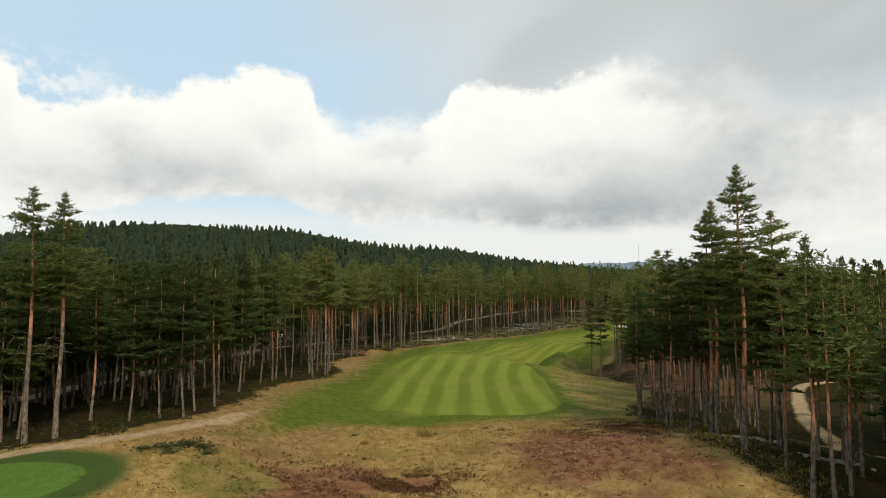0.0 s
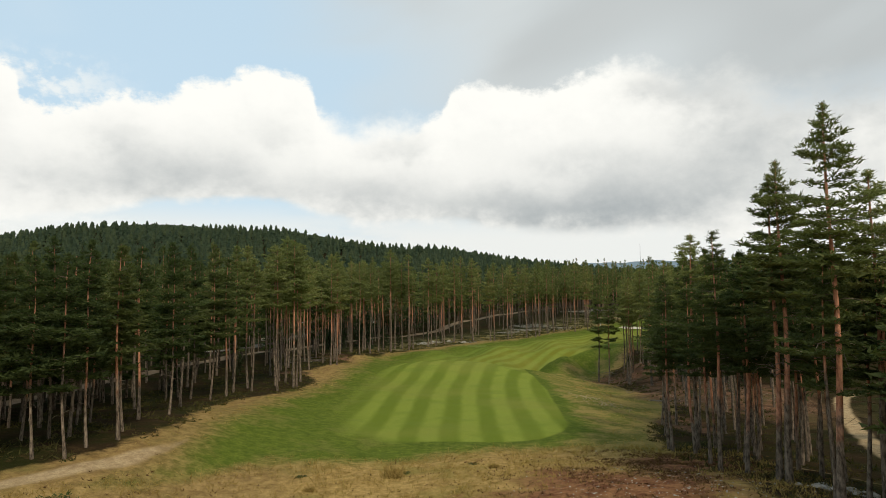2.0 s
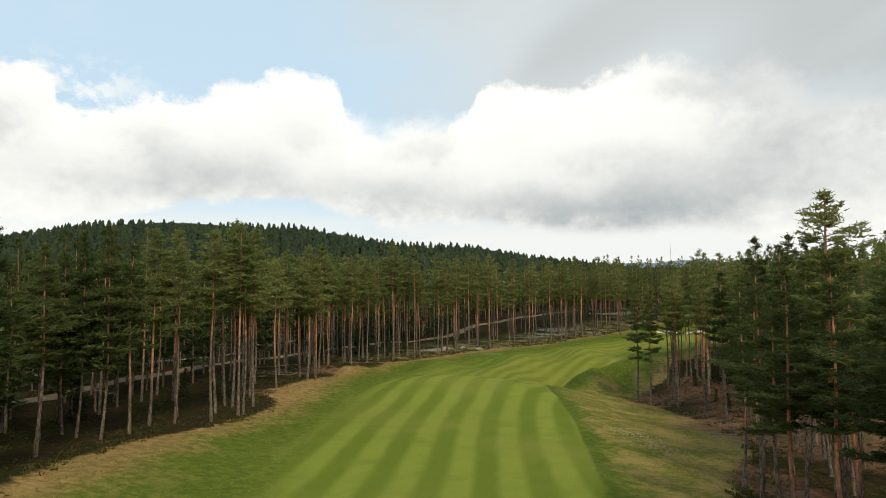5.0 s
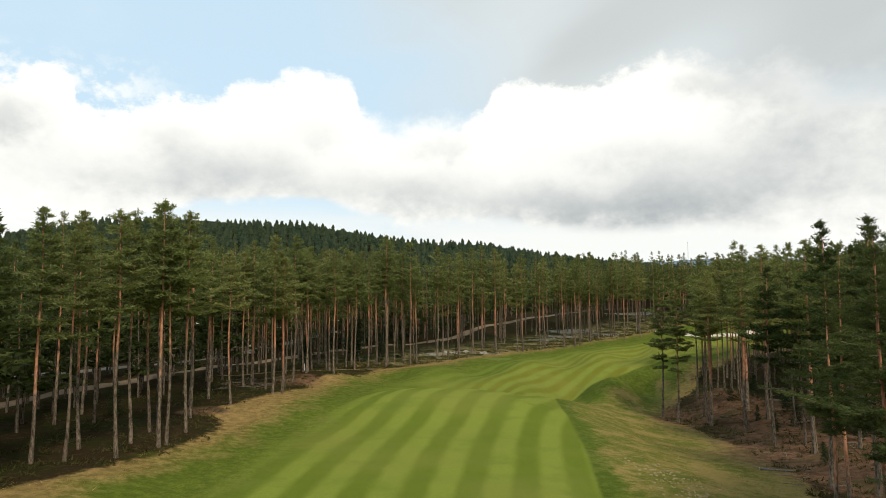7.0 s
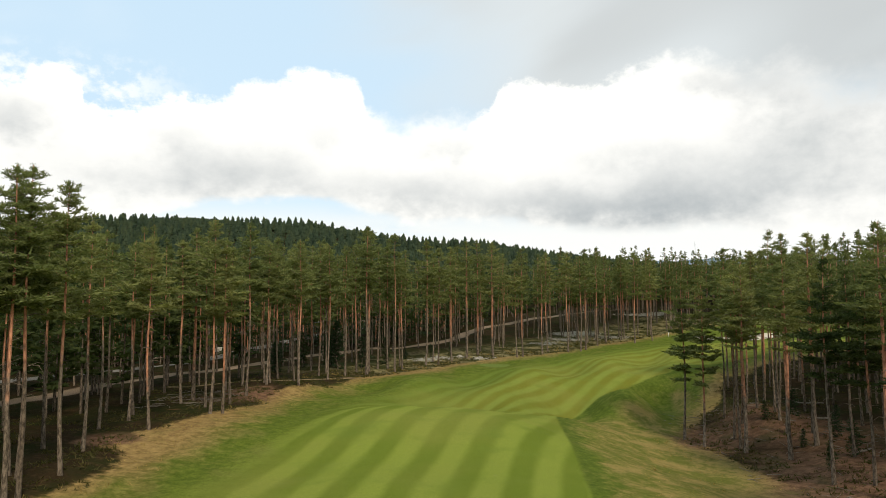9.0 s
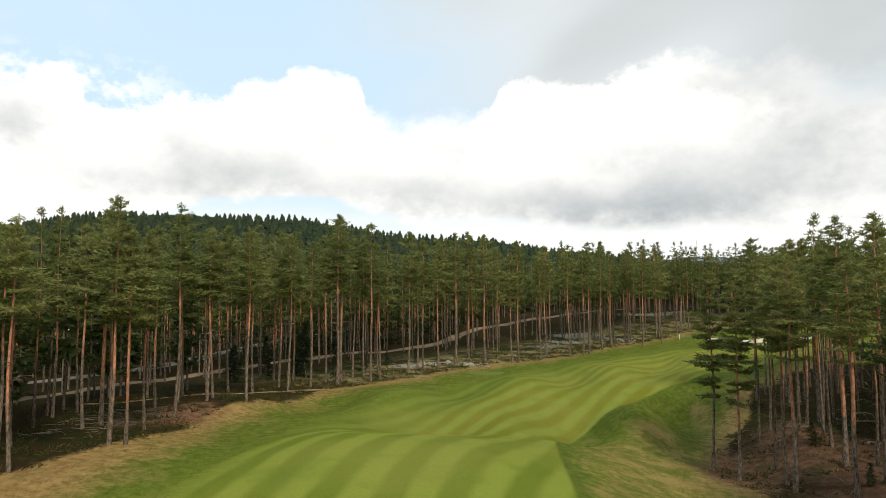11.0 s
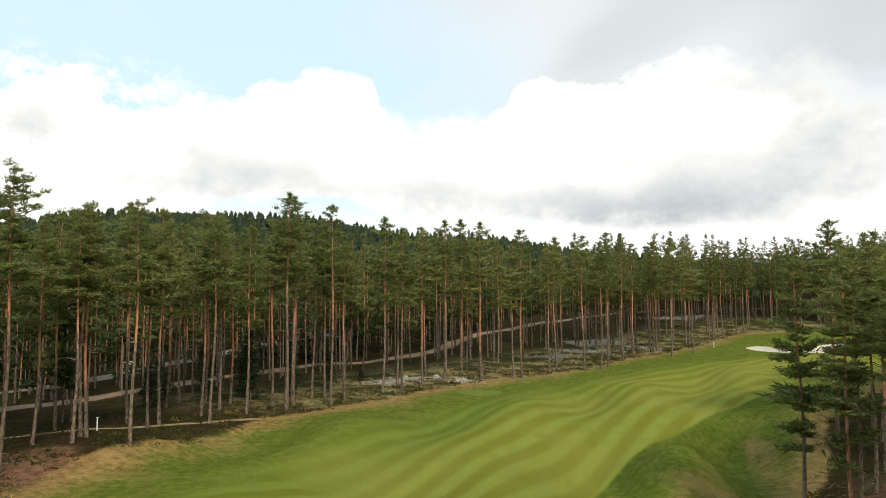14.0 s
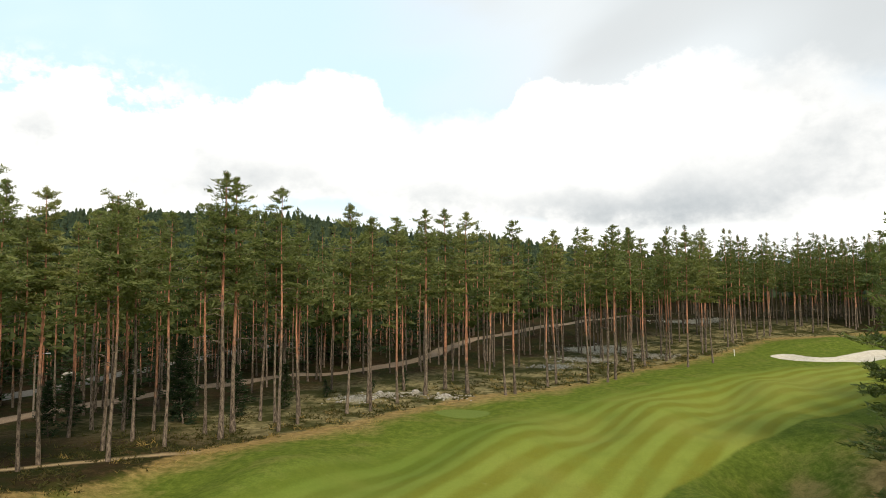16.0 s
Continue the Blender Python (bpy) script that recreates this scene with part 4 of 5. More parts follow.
    outer = rest[depth[rest] < 13]
    inner = rest[(depth[rest] >= 13) & (depth[rest] < 34)]
    deep = rest[(depth[rest] >= 34) & (r.rand(len(rest)) < 0.42)]
    # shade among these trees is carried by the darker needle colours
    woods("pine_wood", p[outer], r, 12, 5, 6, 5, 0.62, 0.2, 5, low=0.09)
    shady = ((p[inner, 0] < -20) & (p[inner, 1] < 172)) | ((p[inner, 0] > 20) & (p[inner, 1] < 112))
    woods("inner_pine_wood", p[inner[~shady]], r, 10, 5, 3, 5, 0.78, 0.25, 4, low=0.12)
    woods("shady_pine_wood", p[inner[shady]], r, 12, 5, 3, 5, 0.85, 0.28, 4, SHADE_AND_DARK, "close pine forest with low branches, needles darkened for shade", 0.89, low=0.34)
    woods("deep_pine_wood", p[deep], r, 9, 4, 2, 4, 1.2, 0.34, 4, SHADE_AND_DARK, grown=0.92, low=0.34)
    q = scatter(-120, 10, 44, 330, 4.3)
    ok, dep = wooded(q)
    ga, sa = dist(ASPHALT, q[:, 0], q[:, 1])
    gg, sg = dist(GRAVEL, q[:, 0], q[:, 1])
    back = ((sa < 0) & (ga > 4)) | ((sg < 0) & (gg > 4) & ((q[:, 1] > 178) | (q[:, 1] < 105)) & (ga > 4))
    q = q[ok & back & (dep > 14) & (np.abs(q[:, 0] - 4) < 0.72 * q[:, 1] + 14)]
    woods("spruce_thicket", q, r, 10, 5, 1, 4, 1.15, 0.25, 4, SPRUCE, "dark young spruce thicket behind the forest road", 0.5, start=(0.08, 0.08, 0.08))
    # farther off, and unseen woods added all round behind the camera against stray light
    q = np.vstack([scatter(-420, 420, -140, 620, 6.4), scatter(-170, 170, -140, 160, 6.0)])
    inn = (np.abs(q[:, 0] - 4) < 0.72 * q[:, 1] + 14) & (np.abs(q[:, 0]) < 130) & (q[:, 1] > 30) & (q[:, 1] < 330)
    ok, _ = wooded(q)
    q = q[ok & ~inn & ~inside(CLEARING, q[:, 0], q[:, 1])]
    q = q[(np.abs(q[:, 0]) < 0.78 * q[:, 1] + 40) | ((q[:, 1] < 160) & (np.abs(q[:, 0]) < 170))]
    lo = q[:, 1] < 330
    distant("far_pine_wood", q[lo], r, 5, 0.5, 2.1, HALF_SHADE, "dense pine forest beyond the road, with unseen woods added behind the camera", 0.98)
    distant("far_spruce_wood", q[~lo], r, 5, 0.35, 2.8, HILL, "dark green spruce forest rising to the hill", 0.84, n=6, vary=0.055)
    q = scatter(-760, 640, 560, 755, 4.0)
    q = q[(q[:, 1] > 620) | (np.abs(q[:, 0]) > 420)]
    q = q[(np.abs(q[:, 0]) < 0.8 * q[:, 1]) & (q[:, 0] < 500)]
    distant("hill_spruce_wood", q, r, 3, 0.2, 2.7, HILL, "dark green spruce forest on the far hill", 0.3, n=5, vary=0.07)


def distant(name, places, r, layers, start, spread, leaf, label, grown, n=7, vary=0.16):
    """Far trees in one mesh: ragged layered crowns on thin trunks."""
    shapes = []
    for _ in range(6):
        v, f = [], []
        for j in range(layers):
            s = j / layers
            z0 = start + (1 - start) * s * 0.92
            z1 = min(0.95, z0 + (1 - start) * (0.5 - 0.25 * s))
            a = np.arange(n) * 6.283 / n + r.uniform(0, 6.28)
            rad = spread * (1.02 - s) ** 0.5 * r.uniform(0.55, 1.2, n) * (1 - 0.4 * (np.arange(n) % 2) * (n > 8))
            o = len(v)
            v += [(rad[i] * math.cos(a[i]), rad[i] * math.sin(a[i]), 17 * (z0 + r.uniform(-0.02, 0.02))) for i in range(n)]
            v.append((r.normal() * 0.12, r.normal() * 0.12, 17 * z1))
            f += [(o + i, o + (i + 1) % n, o + n) for i in range(n)]
        shapes.append((np.array(v), np.array(f)))
    trunk = tube([(0, 0, -0.3), (0, 0, 15)], [0.16, 0.04], 3)
    cv, cf, ct, tv, tf = [], [], [], [], []
    nc = nt = 0
    zs = height(places[:, 0], places[:, 1])
    for (x, y), z in zip(places, zs):
        v, f = shapes[r.randint(6)]
        s, a = stretch(y) * grown * r.uniform(0.97 - vary, 0.97 + vary) / 17, r.uniform(0, 6.283)
        rot = np.array([[math.cos(a), -math.sin(a), 0], [math.sin(a), math.cos(a), 0], [0, 0, s]])
        cv.append(v @ rot.T + np.array([x, y, z])), cf.append(f + nc), ct.append(np.full(len(v), r.rand()))
        nc += len(v)
        if start > 0.4:
            tv.append(trunk[0] * np.array([1, 1, s]) + np.array([x, y, z])), tf.append(trunk[1] + nt)
            nt += len(trunk[0])
    thing = new(name)
    part("crowns", mesh_of(name + "_crowns", np.vstack(cv), np.vstack(cf), leaf, {"tint": np.concatenate(ct)}), thing)
    if tv:
        tv = np.vstack(tv)
        part("trunks", mesh_of(name + "_trunks", tv, np.vstack(tf), BARK, {"up": np.full(len(tv), 0.25)}, True), thing)
    tagged(thing, label, "forest", kind="stuff")


def woods(name, places, r, whorls, arms, clumps, blades, size, width, sides, leaf=None, label="dense pine forest with bare trunks, shade in its needle green", grown=1.0, low=0.0, start=(0.56, 0.5, 0.62)):
    """Many pines in one mesh."""
    shapes = [pine_shape(50 + i, 17, start[i] - low, 2.15, whorls, arms, clumps, blades, size, width, sides, 0.13, 0, 0.68) for i in range(3)]
    tv, tf, tu, cv, cf, ct = [], [], [], [], [], []
    nt = nc = 0
    zs = height(places[:, 0], places[:, 1])
    for (x, y), z in zip(places, zs):
        tr, _, ne, up = shapes[r.randint(3)]
        s = stretch(y, x) * grown * r.uniform(0.84, 1.12) / 17
        a = r.uniform(0, 6.283)
        rot = np.array([[math.cos(a), -math.sin(a), 0], [math.sin(a), math.cos(a), 0], [0, 0, s]])
        off = np.array([x, y, z])
        tv.append(tr[0] @ rot.T + off), tf.append(tr[1] + nt), tu.append(up)
        nt += len(tr[0])
        cv.append(ne[0] @ rot.T + off), cf.append(ne[1] + nc), ct.append(np.full(len(ne[0]), r.rand()))
        nc += len(ne[0])
    thing = new(name)
    part("trunks", mesh_of(name + "_trunks", np.vstack(tv), np.vstack(tf), BARK, {"up": np.concatenate(tu)}, True), thing)
    part("crowns", mesh_of(name + "_crowns", np.vstack(cv), np.vstack(cf), leaf or HALF_SHADE, {"tint": np.concatenate(ct)}), thing)
    tagged(thing, label, "forest", kind="stuff")


grow_forest()
for src, _ in PINES:
    for o in (*src.children_recursive, src):
        bpy.data.objects.remove(o)


# ---- undergrowth, stones and small things ----
HEATHER = needle_material("heather_leaves", (0.036, 0.037, 0.011), (0.085, 0.08, 0.026), (0.11, 0.082, 0.036))
MOOR = needle_material("brown_heather", (0.055, 0.026, 0.015), (0.14, 0.07, 0.036), (0.175, 0.105, 0.042))
STRAW = needle_material("dry_grass_blades", (0.22, 0.145, 0.045), (0.44, 0.31, 0.115), (0.27, 0.19, 0.055))
STONE = plain_material("pale_stone", (0.2, 0.18, 0.145), (0.36, 0.335, 0.285), 4.0, 0.9)
WOOD = plain_material("grey_weathered_wood", (0.12, 0.095, 0.07), (0.22, 0.19, 0.15), 6.0, 0.85)
METAL = plain_material("galvanised_steel", (0.36, 0.37, 0.38), (0.46, 0.47, 0.48), 9.0, 0.5, 0.05)
CUT = plain_material("sawn_wood", (0.42, 0.33, 0.2), (0.55, 0.45, 0.3), 8.0, 0.8, 0.2)
CLAY = plain_material("dry_stone", (0.16, 0.125, 0.06), (0.29, 0.235, 0.125), 5.0, 0.9)
WHITE = plain_material("white_paint", (0.72, 0.72, 0.70), (0.8, 0.8, 0.78), 5.0, 0.6, 0.1)


def sow(name, places, r, size, blades, width, mat, label, category, flat=0.9, lift=0.3):
    """Low plants or tussocks, in one mesh."""
    z = height(places[:, 0], places[:, 1])
    centres = np.stack([places[:, 0], places[:, 1], z], 1)
    sizes = size * r.uniform(0.5, 1.3, len(places))
    v, f = tufts(r, centres, sizes, blades, width, flat, lift)
    me = mesh_of(name, v, f, mat, {"tint": np.repeat(r.rand(len(places)), blades * 3)})
    tagged(new(name, me), label, category, kind="stuff")


def undergrowth():
    r = np.random.RandomState(21)
    p = np.stack([r.uniform(-60, 90, 95000), r.uniform(42, 290, 95000)], 1)
    dl, sl = dist(FOREST_LEFT, p[:, 0], p[:, 1])
    dr, sr = dist(FOREST_RIGHT, p[:, 0], p[:, 1])
    depth = np.maximum(-dl * sl, dr * sr)
    clump = ripple(p[:, 0], p[:, 1], 7, 31)
    road = np.minimum(dist(GRAVEL, p[:, 0], p[:, 1])[0], dist(TRAIL, p[:, 0], p[:, 1])[0] + 1)
    ok = (depth > -1.0) & (depth < 16) & (clump > -0.1) & (road > 2.2) & (r.rand(len(p)) < 1.1 - depth / 20)
    sow("heather", p[ok], r, 0.42, 7, 0.13, HEATHER, "low dark heather and bilberry on the forest floor", "heather")
    q = np.stack([r.uniform(-24, 24, 30000), r.uniform(38, 74, 30000)], 1)
    front = np.interp(q[:, 0], [-22, -16, -12, -1.5, 6, 19, 30], [50, 55, 63, 67, 71, 70, 68])
    ok = (q[:, 1] < front + r.normal(size=len(q)) * 1.2) & (sdf(TEE, q[:, 0], q[:, 1]) > 3) & (dist(SAND_PATH, q[:, 0], q[:, 1])[0] > 1.3)
    ok &= np.min([np.hypot((q[:, 0] - cx) / sx, (q[:, 1] - cy) / sy) for (cx, cy), sx, sy in HEATH], 0) > r.uniform(0.4, 1.1, len(q))
    ok &= r.rand(len(q)) < 0.3 + 0.5 * (ripple(q[:, 0], q[:, 1], 6, 12) > 0)
    sow("dry_grass", q[ok], r, 0.36, 4, 0.05, STRAW, "straw-coloured dry grass tussocks on the bank", "grass", 1.4, 0.5)
    h = np.vstack([np.stack([r.normal(cx, sx * 0.75, 2600), r.normal(cy, sy * 0.75, 2600)], 1) for (cx, cy), sx, sy in HEATH])
    h = h[(h[:, 1] < 68) & (ripple(h[:, 0], h[:, 1], 4, 19) > -0.3)]
    sow("bank_heather", h, r, 0.2, 5, 0.14, MOOR, "reddish brown heather on the open bank", "heather", 0.8, 0.3)
    b = np.stack([r.uniform(-30, 70, 40000), r.uniform(60, 275, 40000)], 1)
    dl, sl = dist(FOREST_LEFT, b[:, 0], b[:, 1])
    rl, s1 = dist(ROUGH_LEFT, b[:, 0], b[:, 1])
    band = (dl * sl > -0.5) & (rl * s1 < 0.5) & (ripple(b[:, 0], b[:, 1], 5, 15) > -0.2)
    dr, sr = dist(FOREST_RIGHT, b[:, 0], b[:, 1])
    rr, s2 = dist(ROUGH_RIGHT, b[:, 0], b[:, 1])
    band |= (-dr * sr > -1) & (rr * s2 > -0.5) & (ripple(b[:, 0], b[:, 1], 5, 16) > 0.0)
    sow("rim_grass", b[band], r, 0.3, 4, 0.07, STRAW, "dry yellow grass between fairway and forest", "grass", 1.4, 0.4)


def bank_tussocks():
    """Hummocks of dry grass and heather along the foot of the northern wood."""
    r = np.random.RandomState(33)
    p = np.stack([r.uniform(-20, 60, 26000), r.uniform(168, 246, 26000)], 1)
    dl, sl = dist(FOREST_LEFT, p[:, 0], p[:, 1])
    deep = -dl * sl
    lump = ripple(p[:, 0], p[:, 1], 4.5, 41)
    near = (deep > -0.6) & (deep < 9) & (lump > 0.15) & (r.rand(len(p)) < 1 - deep / 11)
    sow("straw_tussocks", p[near & (lump > 0.6)], r, 0.5, 6, 0.07, STRAW, "tufts of straw-coloured grass on the wooded bank", "grass", 1.1, 0.5)
    sow("heather_hummocks", p[near & (lump <= 0.6)], r, 0.5, 7, 0.13, HEATHER, "hummocks of dark heather on the wooded bank", "heather", 0.9, 0.4)


def dry_tussock(x, y, size):
    """One tall clump of bleached grass."""
    r = np.random.RandomState(14)
    c = np.stack([r.normal(0, 0.22, 60), r.normal(0, 0.18, 60), np.abs(r.normal(0.05, 0.06, 60))], 1)
    thing = new("grass_tussock")
    part("blades", mesh_of("tussock_blades", *tufts(r, c, np.full(60, 0.55), 12, 0.05, 1.0, 1.1), STRAW, {"tint": np.zeros(60 * 36)}), thing)
    part("root_clump", mesh_of("root_clump", *[a for a in rock(r, 0.3)], MOOR, {"tint": np.zeros(12)}), thing, "dark matted root clump")
    thing.matrix_world = pose(x, y, float(height(x, y))) @ Matrix.Diagonal((size, size, size, 1))
    return tagged(thing, "tall clump of bleached dry grass on the open bank", "grass clump", "grass clumps")


def boulder(x, y, size, seed):
    r = np.random.RandomState(seed)
    bm = bmesh.new()
    bmesh.ops.create_icosphere(bm, subdivisions=3, radius=size)
    for v in bm.verts:
        v.co *= 1 + 0.28 * noise.noise(v.co * 1.3 / size + Vector((seed, 0, 0))) + 0.08 * noise.noise(v.co * 4 / size)
        v.co.z *= 0.62
    me = bpy.data.meshes.new("boulder")
    bm.to_mesh(me)
    bm.free()
    me.materials.append(STONE)
    ob = new("boulder", me)
    ob.matrix_world = pose(x, y, float(height(x, y)) + 0.2 * size, 0, 0, r.uniform(0, 360))
    return tagged(ob, "large pale grey boulder among the pines", "boulder", "boulders")


def rock(r, size):
    bm = bmesh.new()
    bmesh.ops.create_icosphere(bm, subdivisions=1, radius=size)
    for v in bm.verts:
        v.co *= r.uniform(0.7, 1.15)
        v.co.z *= 0.6
    v = np.array([v.co[:] for v in bm.verts])
    f = np.array([[q.index for q in p.verts] for p in bm.faces])
    bm.free()
    return v, f


def stones():
    r = np.random.RandomState(5)
    shapes = [rock(r, 1.0) for _ in range(4)]
    def field(name, centres, label, mat=STONE):
        chunks = []
        for (x, y, size) in centres:
            v, f = shapes[r.randint(4)]
            a = r.uniform(0, 6.28)
            rot = np.array([[math.cos(a), -math.sin(a), 0], [math.sin(a), math.cos(a), 0], [0, 0, 1]])
            chunks.append((v * size @ rot.T + np.array([x, y, float(height(x, y)) + 0.1 * size]), f))
        tagged(new(name, mesh_of(name, *join(chunks), mat)), label, "stones", kind="stuff")
    bank = [(r.normal(13, 4.5), r.normal(48.5, 6), abs(r.normal(0.015, 0.025)) + 0.018) for _ in range(900)]
    field("bank_stones", bank, "small pale stones strewn over the brown heather bank")
    clods = [(r.normal(22.4, 1.2) + 0.12 * q, 103.5 - q + r.normal(0, 1.0), r.uniform(0.05, 0.17)) for q in r.uniform(-6, 6, 170)]
    field("slope_stones", clods, "pale flat stones scattered over the dry grass slope", CLAY)
    heap = []
    for (cx, cy), sx, sy in PALE:
        heap += [(r.normal(cx, sx * 0.6), r.normal(cy, sy * 0.6), r.uniform(0.08, 0.3)) for _ in range(45)]
    field("forest_stones", heap, "pale lichen-covered stones on the forest bank")


def litter():
    r = np.random.RandomState(6)
    chunks = []
    for _ in range(330):
        if r.rand() < 0.7:
            x, y = r.uniform(33, 52), r.uniform(108, 165)
        else:
            x, y = r.uniform(-29, -21), r.uniform(136, 152)
        a, ln = r.uniform(0, 6.28), r.uniform(0.5, 2.2)
        c = np.array([x, y, float(height(x, y)) + 0.06])
        d = np.array([math.cos(a), math.sin(a), r.uniform(-0.05, 0.15)]) * ln / 2
        chunks.append(tube([c - d, c, c + d], [0.03, 0.024, 0.01], 4))
    tagged(new("brushwood", mesh_of("brushwood", *join(chunks), WOOD, None, True)), "grey felled twigs and brushwood on the bare slope", "brushwood", kind="stuff")


def fallen_log(x, y, turn, length, rad):
    """A felled trunk with a sawn pale end and a few branch stubs."""
    r = np.random.RandomState(int(x * 10))
    d = np.array([math.cos(turn), math.sin(turn)]) * length / 2
    pts = []
    for f in np.linspace(-1, 1, 6):
        px, py = x + d[0] * f, y + d[1] * f
        pts.append((px, py, float(height(px, py)) + rad * 0.8 + 0.02 * r.normal()))
    thing = new("fallen_log")
    v, f = tube(pts, [rad * (1.05 - 0.07 * i) for i in range(6)], 9)
    part("trunk", mesh_of("log_trunk", v, f, WOOD, None, True), thing)
    e = np.array(pts[0]) - np.append(d, 0) / length * 0.02
    cap = np.vstack([v[:9], e[None]])
    part("sawn_end", mesh_of("sawn_end", cap, np.array([(i, (i + 1) % 9, 9) for i in range(9)]), CUT), thing, "pale sawn end of the log")
    for i in (1, 3, 4):
        o = np.array(pts[i])
        w = np.array([r.normal() * 0.3, r.normal() * 0.3, 0.5])
        q = tube([o, o + w * 0.6, o + w], [0.03, 0.022, 0.01], 5)
        part("branch_stub", mesh_of("branch_stub", *q, WOOD, None, True), thing)
    return tagged(thing, "grey felled pine log lying on the bare brown slope", "log", "felled logs")


def young_spruce():
    """A small bushy spruce, green to the ground."""
    tr, li, ne, up = pine_shape(77, 4.0, 0.06, 1.15, 15, 7, 4, 7, 0.34, 0.14, 6, 0.05, 0, 0.9, 0.05)
    thing = new("young_spruce")
    part("trunk", mesh_of("spruce_trunk", *tr, BARK, {"up": up * 0}, True), thing)
    tagged(part("branchwork", mesh_of("spruce_branchwork", *li, BARK, {"up": np.zeros(len(li[0]))}, True), thing), kind="stuff")
    part("crown", mesh_of("spruce_crown", *ne, SPRUCE, {"tint": np.zeros(len(ne[0]))}), thing)
    return tagged(thing, "small dark green bushy spruce under the pines", "spruce", "young spruces")


def low_shrub():
    r = np.random.RandomState(8)
    c = np.stack([r.normal(0, 0.45, 70), r.normal(0, 0.35, 70), np.abs(r.normal(0.08, 0.08, 70))], 1)
    ne = tufts(r, c, np.full(70, 0.22), 9, 0.16, 0.8, 0.3)
    st = join([tube([(0, 0, -0.1), (a * 0.2, b * 0.2, 0.15), (a * 0.5, b * 0.4, 0.3)], [0.02, 0.015, 0.006], 3) for a, b in r.normal(size=(7, 2))])
    thing = new("low_shrub")
    part("leaves", mesh_of("shrub_leaves", *ne, SHADE_AND_DARK, {"tint": np.zeros(len(ne[0]))}), thing)
    part("stem", mesh_of("shrub_stem", *st, BARK, {"up": np.zeros(len(st[0]))}), thing)
    return tagged(thing, "low round dark green shrub in the dry grass", "shrub", "low shrubs")


def place_copies(src, spots, seed):
    r = np.random.RandomState(seed)
    for x, y, size in spots:
        ob = copy_thing(src, pose(x, y, float(height(x, y)) - 0.03, 0, 0, r.uniform(0, 360)))
        ob.scale = (size, size, size * r.uniform(0.9, 1.1))
    for o in (*src.children_recursive, src):
        bpy.data.objects.remove(o)


def box_mesh(name, w, d, h, mat, bevel=0.01):
    bm = bmesh.new()
    bmesh.ops.create_cube(bm, size=1.0)
    bmesh.ops.scale(bm, vec=(w, d, h), verts=bm.verts)
    bmesh.ops.bevel(bm, geom=bm.edges[:], offset=bevel, segments=1, affect="EDGES")
    me = bpy.data.meshes.new(name)
    bm.to_mesh(me)
    bm.free()
    me.materials.append(mat)
    return me


def trail_lamp():
    """A wooden trail-lighting pole with a short arm and a flat lamp head."""
    thing = new("trail_lamp")
    v, f = tube([(0, 0, -0.3), (0, 0, 3.5), (0, 0, 7.4)], [0.11, 0.1, 0.08], 8)
    part("pole", mesh_of("pole", v, f, WOOD, None, True), thing, "grey wooden pole")
    v, f = tube([(0, 0, 7.1), (0.5, 0, 7.35), (1.0, 0, 7.4)], [0.03, 0.03, 0.03], 6)
    part("arm", mesh_of("arm", v, f, METAL, None, True), thing)
    head = part("lamp_head", box_mesh("lamp_head", 0.55, 0.24, 0.14, WHITE, 0.04), thing, "white flat lamp head")
    head.location = (1.2, 0, 7.38)
    return tagged(thing, "unlit trail lamp on tall wooden pole beside the gravel road", "street lamp", "trail lamps")


def distant_hill():
    xs = np.linspace(120, 1500, 90)
    top = 176 * sstep(300, 520, xs) * (0.88 + 0.12 * sstep(420, 900, xs)) + 3.5 * np.sin(xs * 0.021) + 2 * np.sin(xs * 0.06)
    rows = []
    for k, (dy, f) in enumerate(((-700, 0.0), (-350, 0.55), (0, 1.0), (600, 0.0))):
        rows.append(np.stack([xs, np.full(90, 3000.0 + dy), top * f], 1))
    v = np.vstack(rows)
    i = np.arange(4 * 90).reshape(4, 90)
    f = np.stack([i[:-1, :-1], i[:-1, 1:], i[1:, 1:], i[1:, :-1]], -1).reshape(-1, 4)
    tagged(new("backdrop_hill", mesh_of("backdrop_hill", v, f, FAR_WOOD, None, True)), "hazy blue wooded ridge on the horizon", "hill", kind="structure")


def radio_mast():
    thing = new("radio_mast")
    legs = [(1.3 * math.cos(a), 1.3 * math.sin(a)) for a in (0.5, 2.6, 4.7)]
    for x, y in legs:
        v, f = tube([(x, y, -6), (x * 0.8, y * 0.8, 45), (x * 0.35, y * 0.35, 84)], [0.32, 0.3, 0.25], 5)
        part("leg", mesh_of("mast_leg", v, f, METAL, None, True), thing)
    for z in range(4, 82, 9):
        g = 1 - 0.65 * z / 84
        ring = [(x * g, y * g, z) for x, y in legs]
        ring.append(ring[0])
        part("brace", mesh_of("mast_brace", *tube(ring, [0.15] * 4, 4), METAL), thing)
    thing.matrix_world = pose(893, 3000, 170)
    return tagged(thing, "tall thin lattice radio mast on the far ridge", "mast")


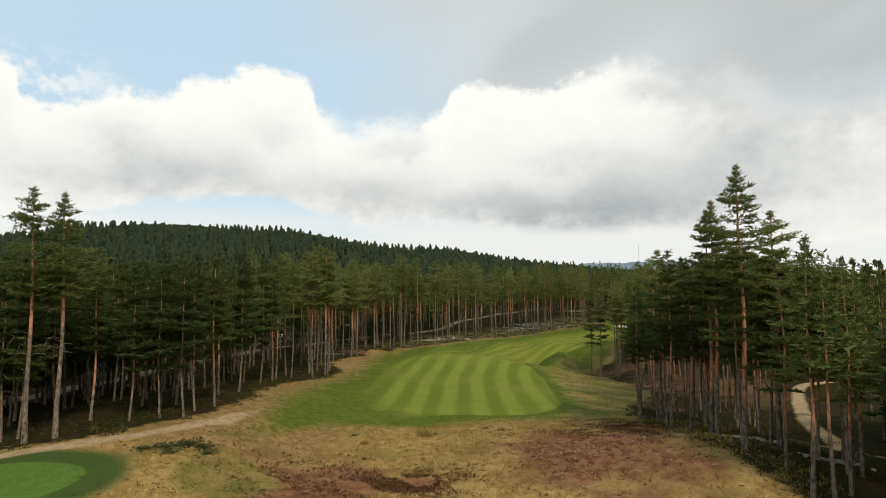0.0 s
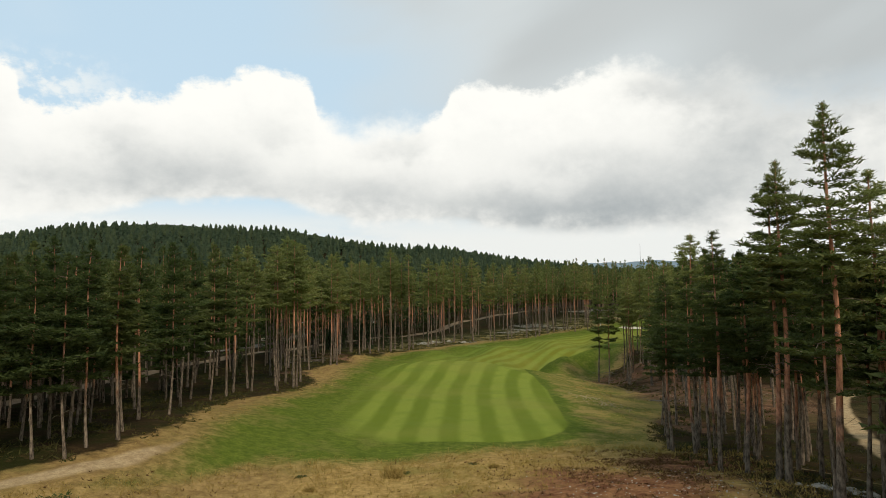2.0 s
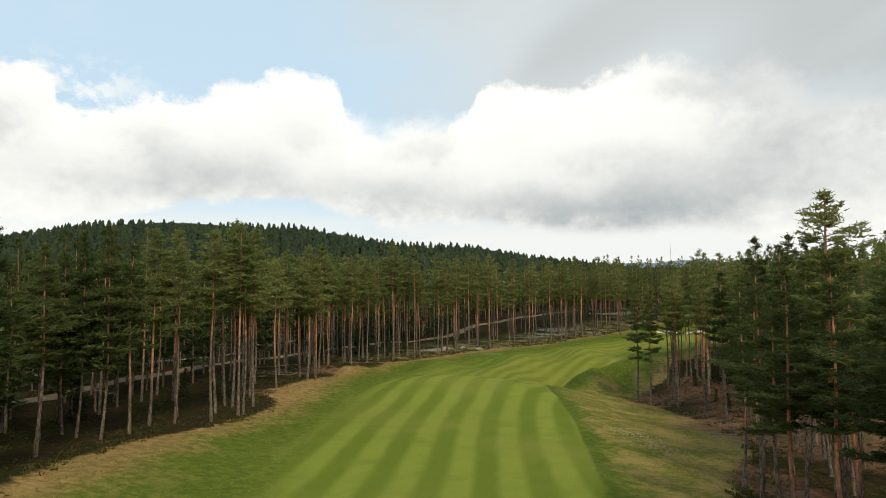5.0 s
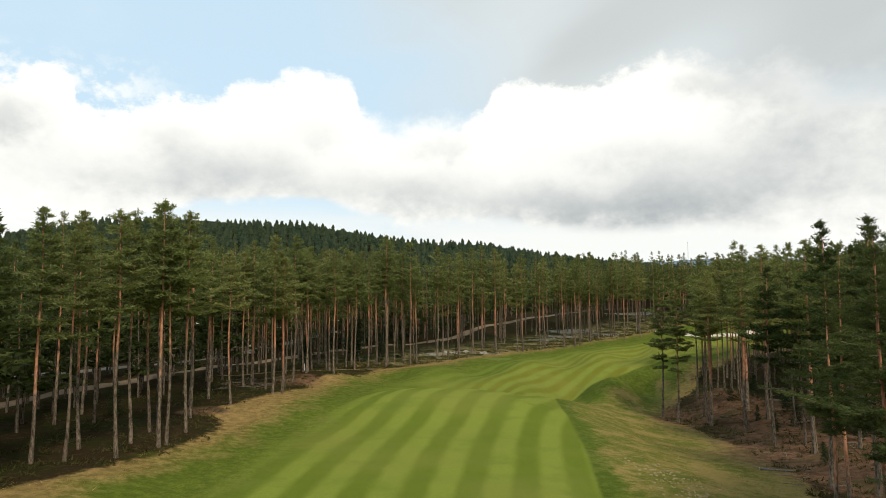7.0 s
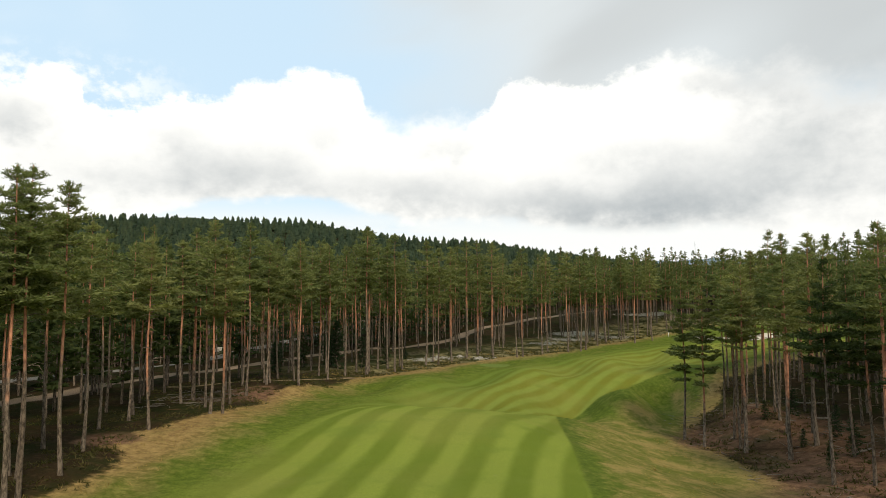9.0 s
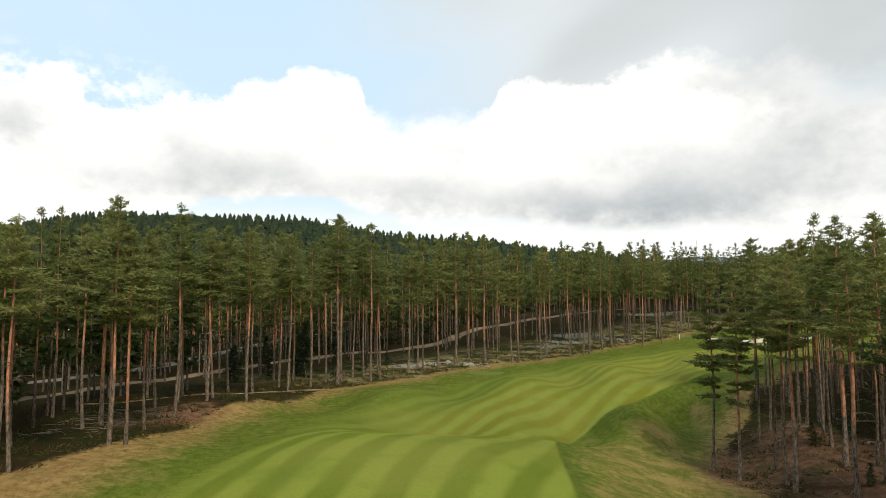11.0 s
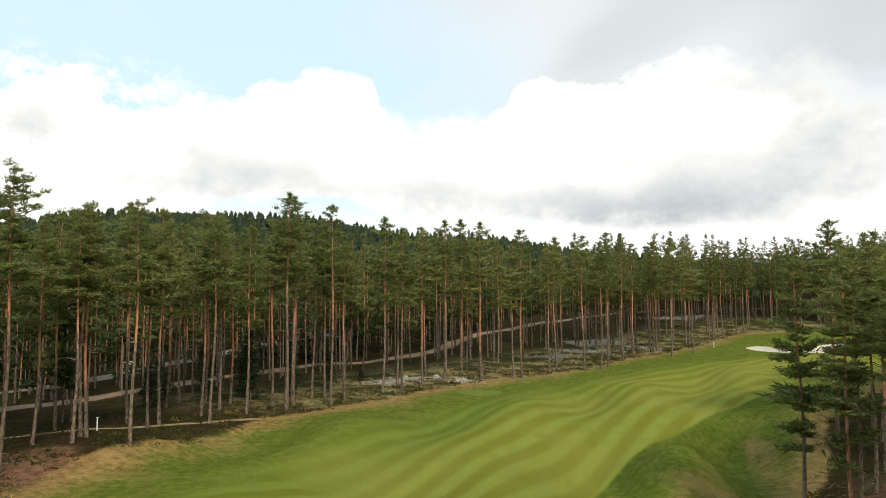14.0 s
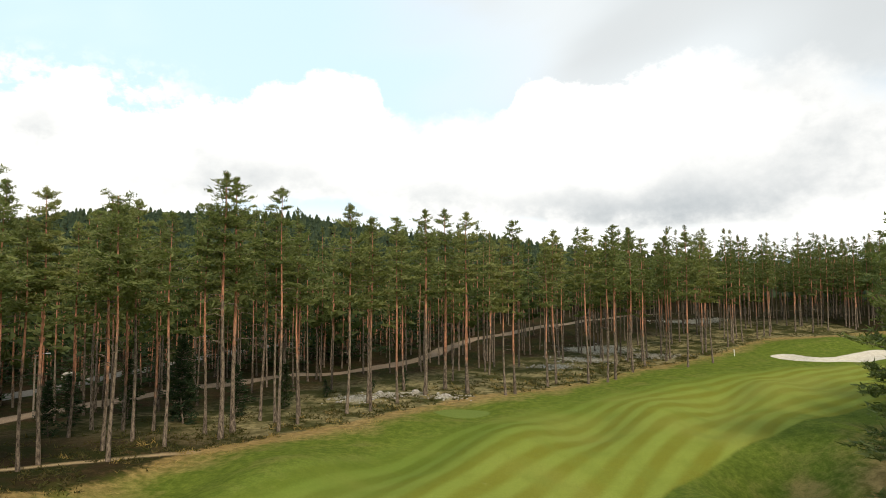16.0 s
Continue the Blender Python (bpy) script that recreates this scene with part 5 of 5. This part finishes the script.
def marker_post(x, y, label):
    thing = new("marker_post")
    part("post", mesh_of("post", *tube([(0, 0, -0.2), (0, 0, 0.6), (0, 0, 1.1)], [0.06, 0.06, 0.055], 8), WHITE, None, True), thing)
    part("cap", box_mesh("cap", 0.16, 0.16, 0.05, WHITE, 0.015), thing).location = (0, 0, 1.12)
    thing.matrix_world = pose(x, y, float(height(x, y)))
    return tagged(thing, label, "post", "marker posts")


undergrowth()
stones()
litter()
for log in ((51.9, 154.8, 0.5, 4.6, 0.14), (34.4, 115, -0.25, 3.0, 0.12), (46.5, 136, 0.7, 3.6, 0.12), (55, 166, -0.8, 4.2, 0.13)):
    fallen_log(*log)
place_copies(young_spruce(), [(-17.5, 184.5, 2.0), (-20, 188, 1.6), (-8, 203, 0.6), (-3, 207, 0.7), (1, 212, 0.6), (-30, 118, 0.8), (-33, 100, 0.9), (46, 123, 0.7), (-26, 176, 1.2), (-14.5, 190, 1.5), (-21.5, 192.5, 1.7), (-24.5, 186, 1.5), (-11, 196, 1.2), (-28, 181, 1.4), (41, 131, 0.6), (44.5, 134, 0.9), (48, 128, 1.0), (42.6, 140, 0.5), (47, 142, 0.8), (50, 136, 1.1), (45, 115, 0.8), (49, 118, 1.0), (39.5, 117, 0.5), (43, 151, 0.6), (47.5, 153, 0.9)], 1)
place_copies(low_shrub(), [(-19.8, 47.4, 1.0), (-18.6, 48.4, 1.2), (-17.5, 48.6, 0.9), (-19, 46.6, 0.8), (-21, 46.8, 0.7), (-16.8, 47.6, 0.7), (-8, 60, 0.4), (-1, 62, 0.4), (4, 64, 0.35)], 2)
place_copies(trail_lamp(), [(-47.5, 112, 1.0), (-44.6, 138, 1.0), (-41.0, 160, 1.0), (-36.0, 187, 1.0), (-29.0, 210, 1.0)], 3)
distant_hill()
radio_mast()
marker_post(55.8, 243.2, "short white marker post at the forest corner")
marker_post(-22.2, 160.6, "short white marker post beside the woodland trail")
bank_tussocks()
for spot in ((-1.7, 60.9, 1.0), (5.4, 62.5, 0.5), (-6.8, 57.5, 0.45)):
    dry_tussock(*spot)
for spot in ((-53, 217, 1.3, 3), (-1.5, 206.5, 0.45, 5), (3.2, 207.2, 0.5, 6), (-4.5, 203, 0.35, 8), (7.5, 205.2, 0.35, 9)):
    boulder(*spot)
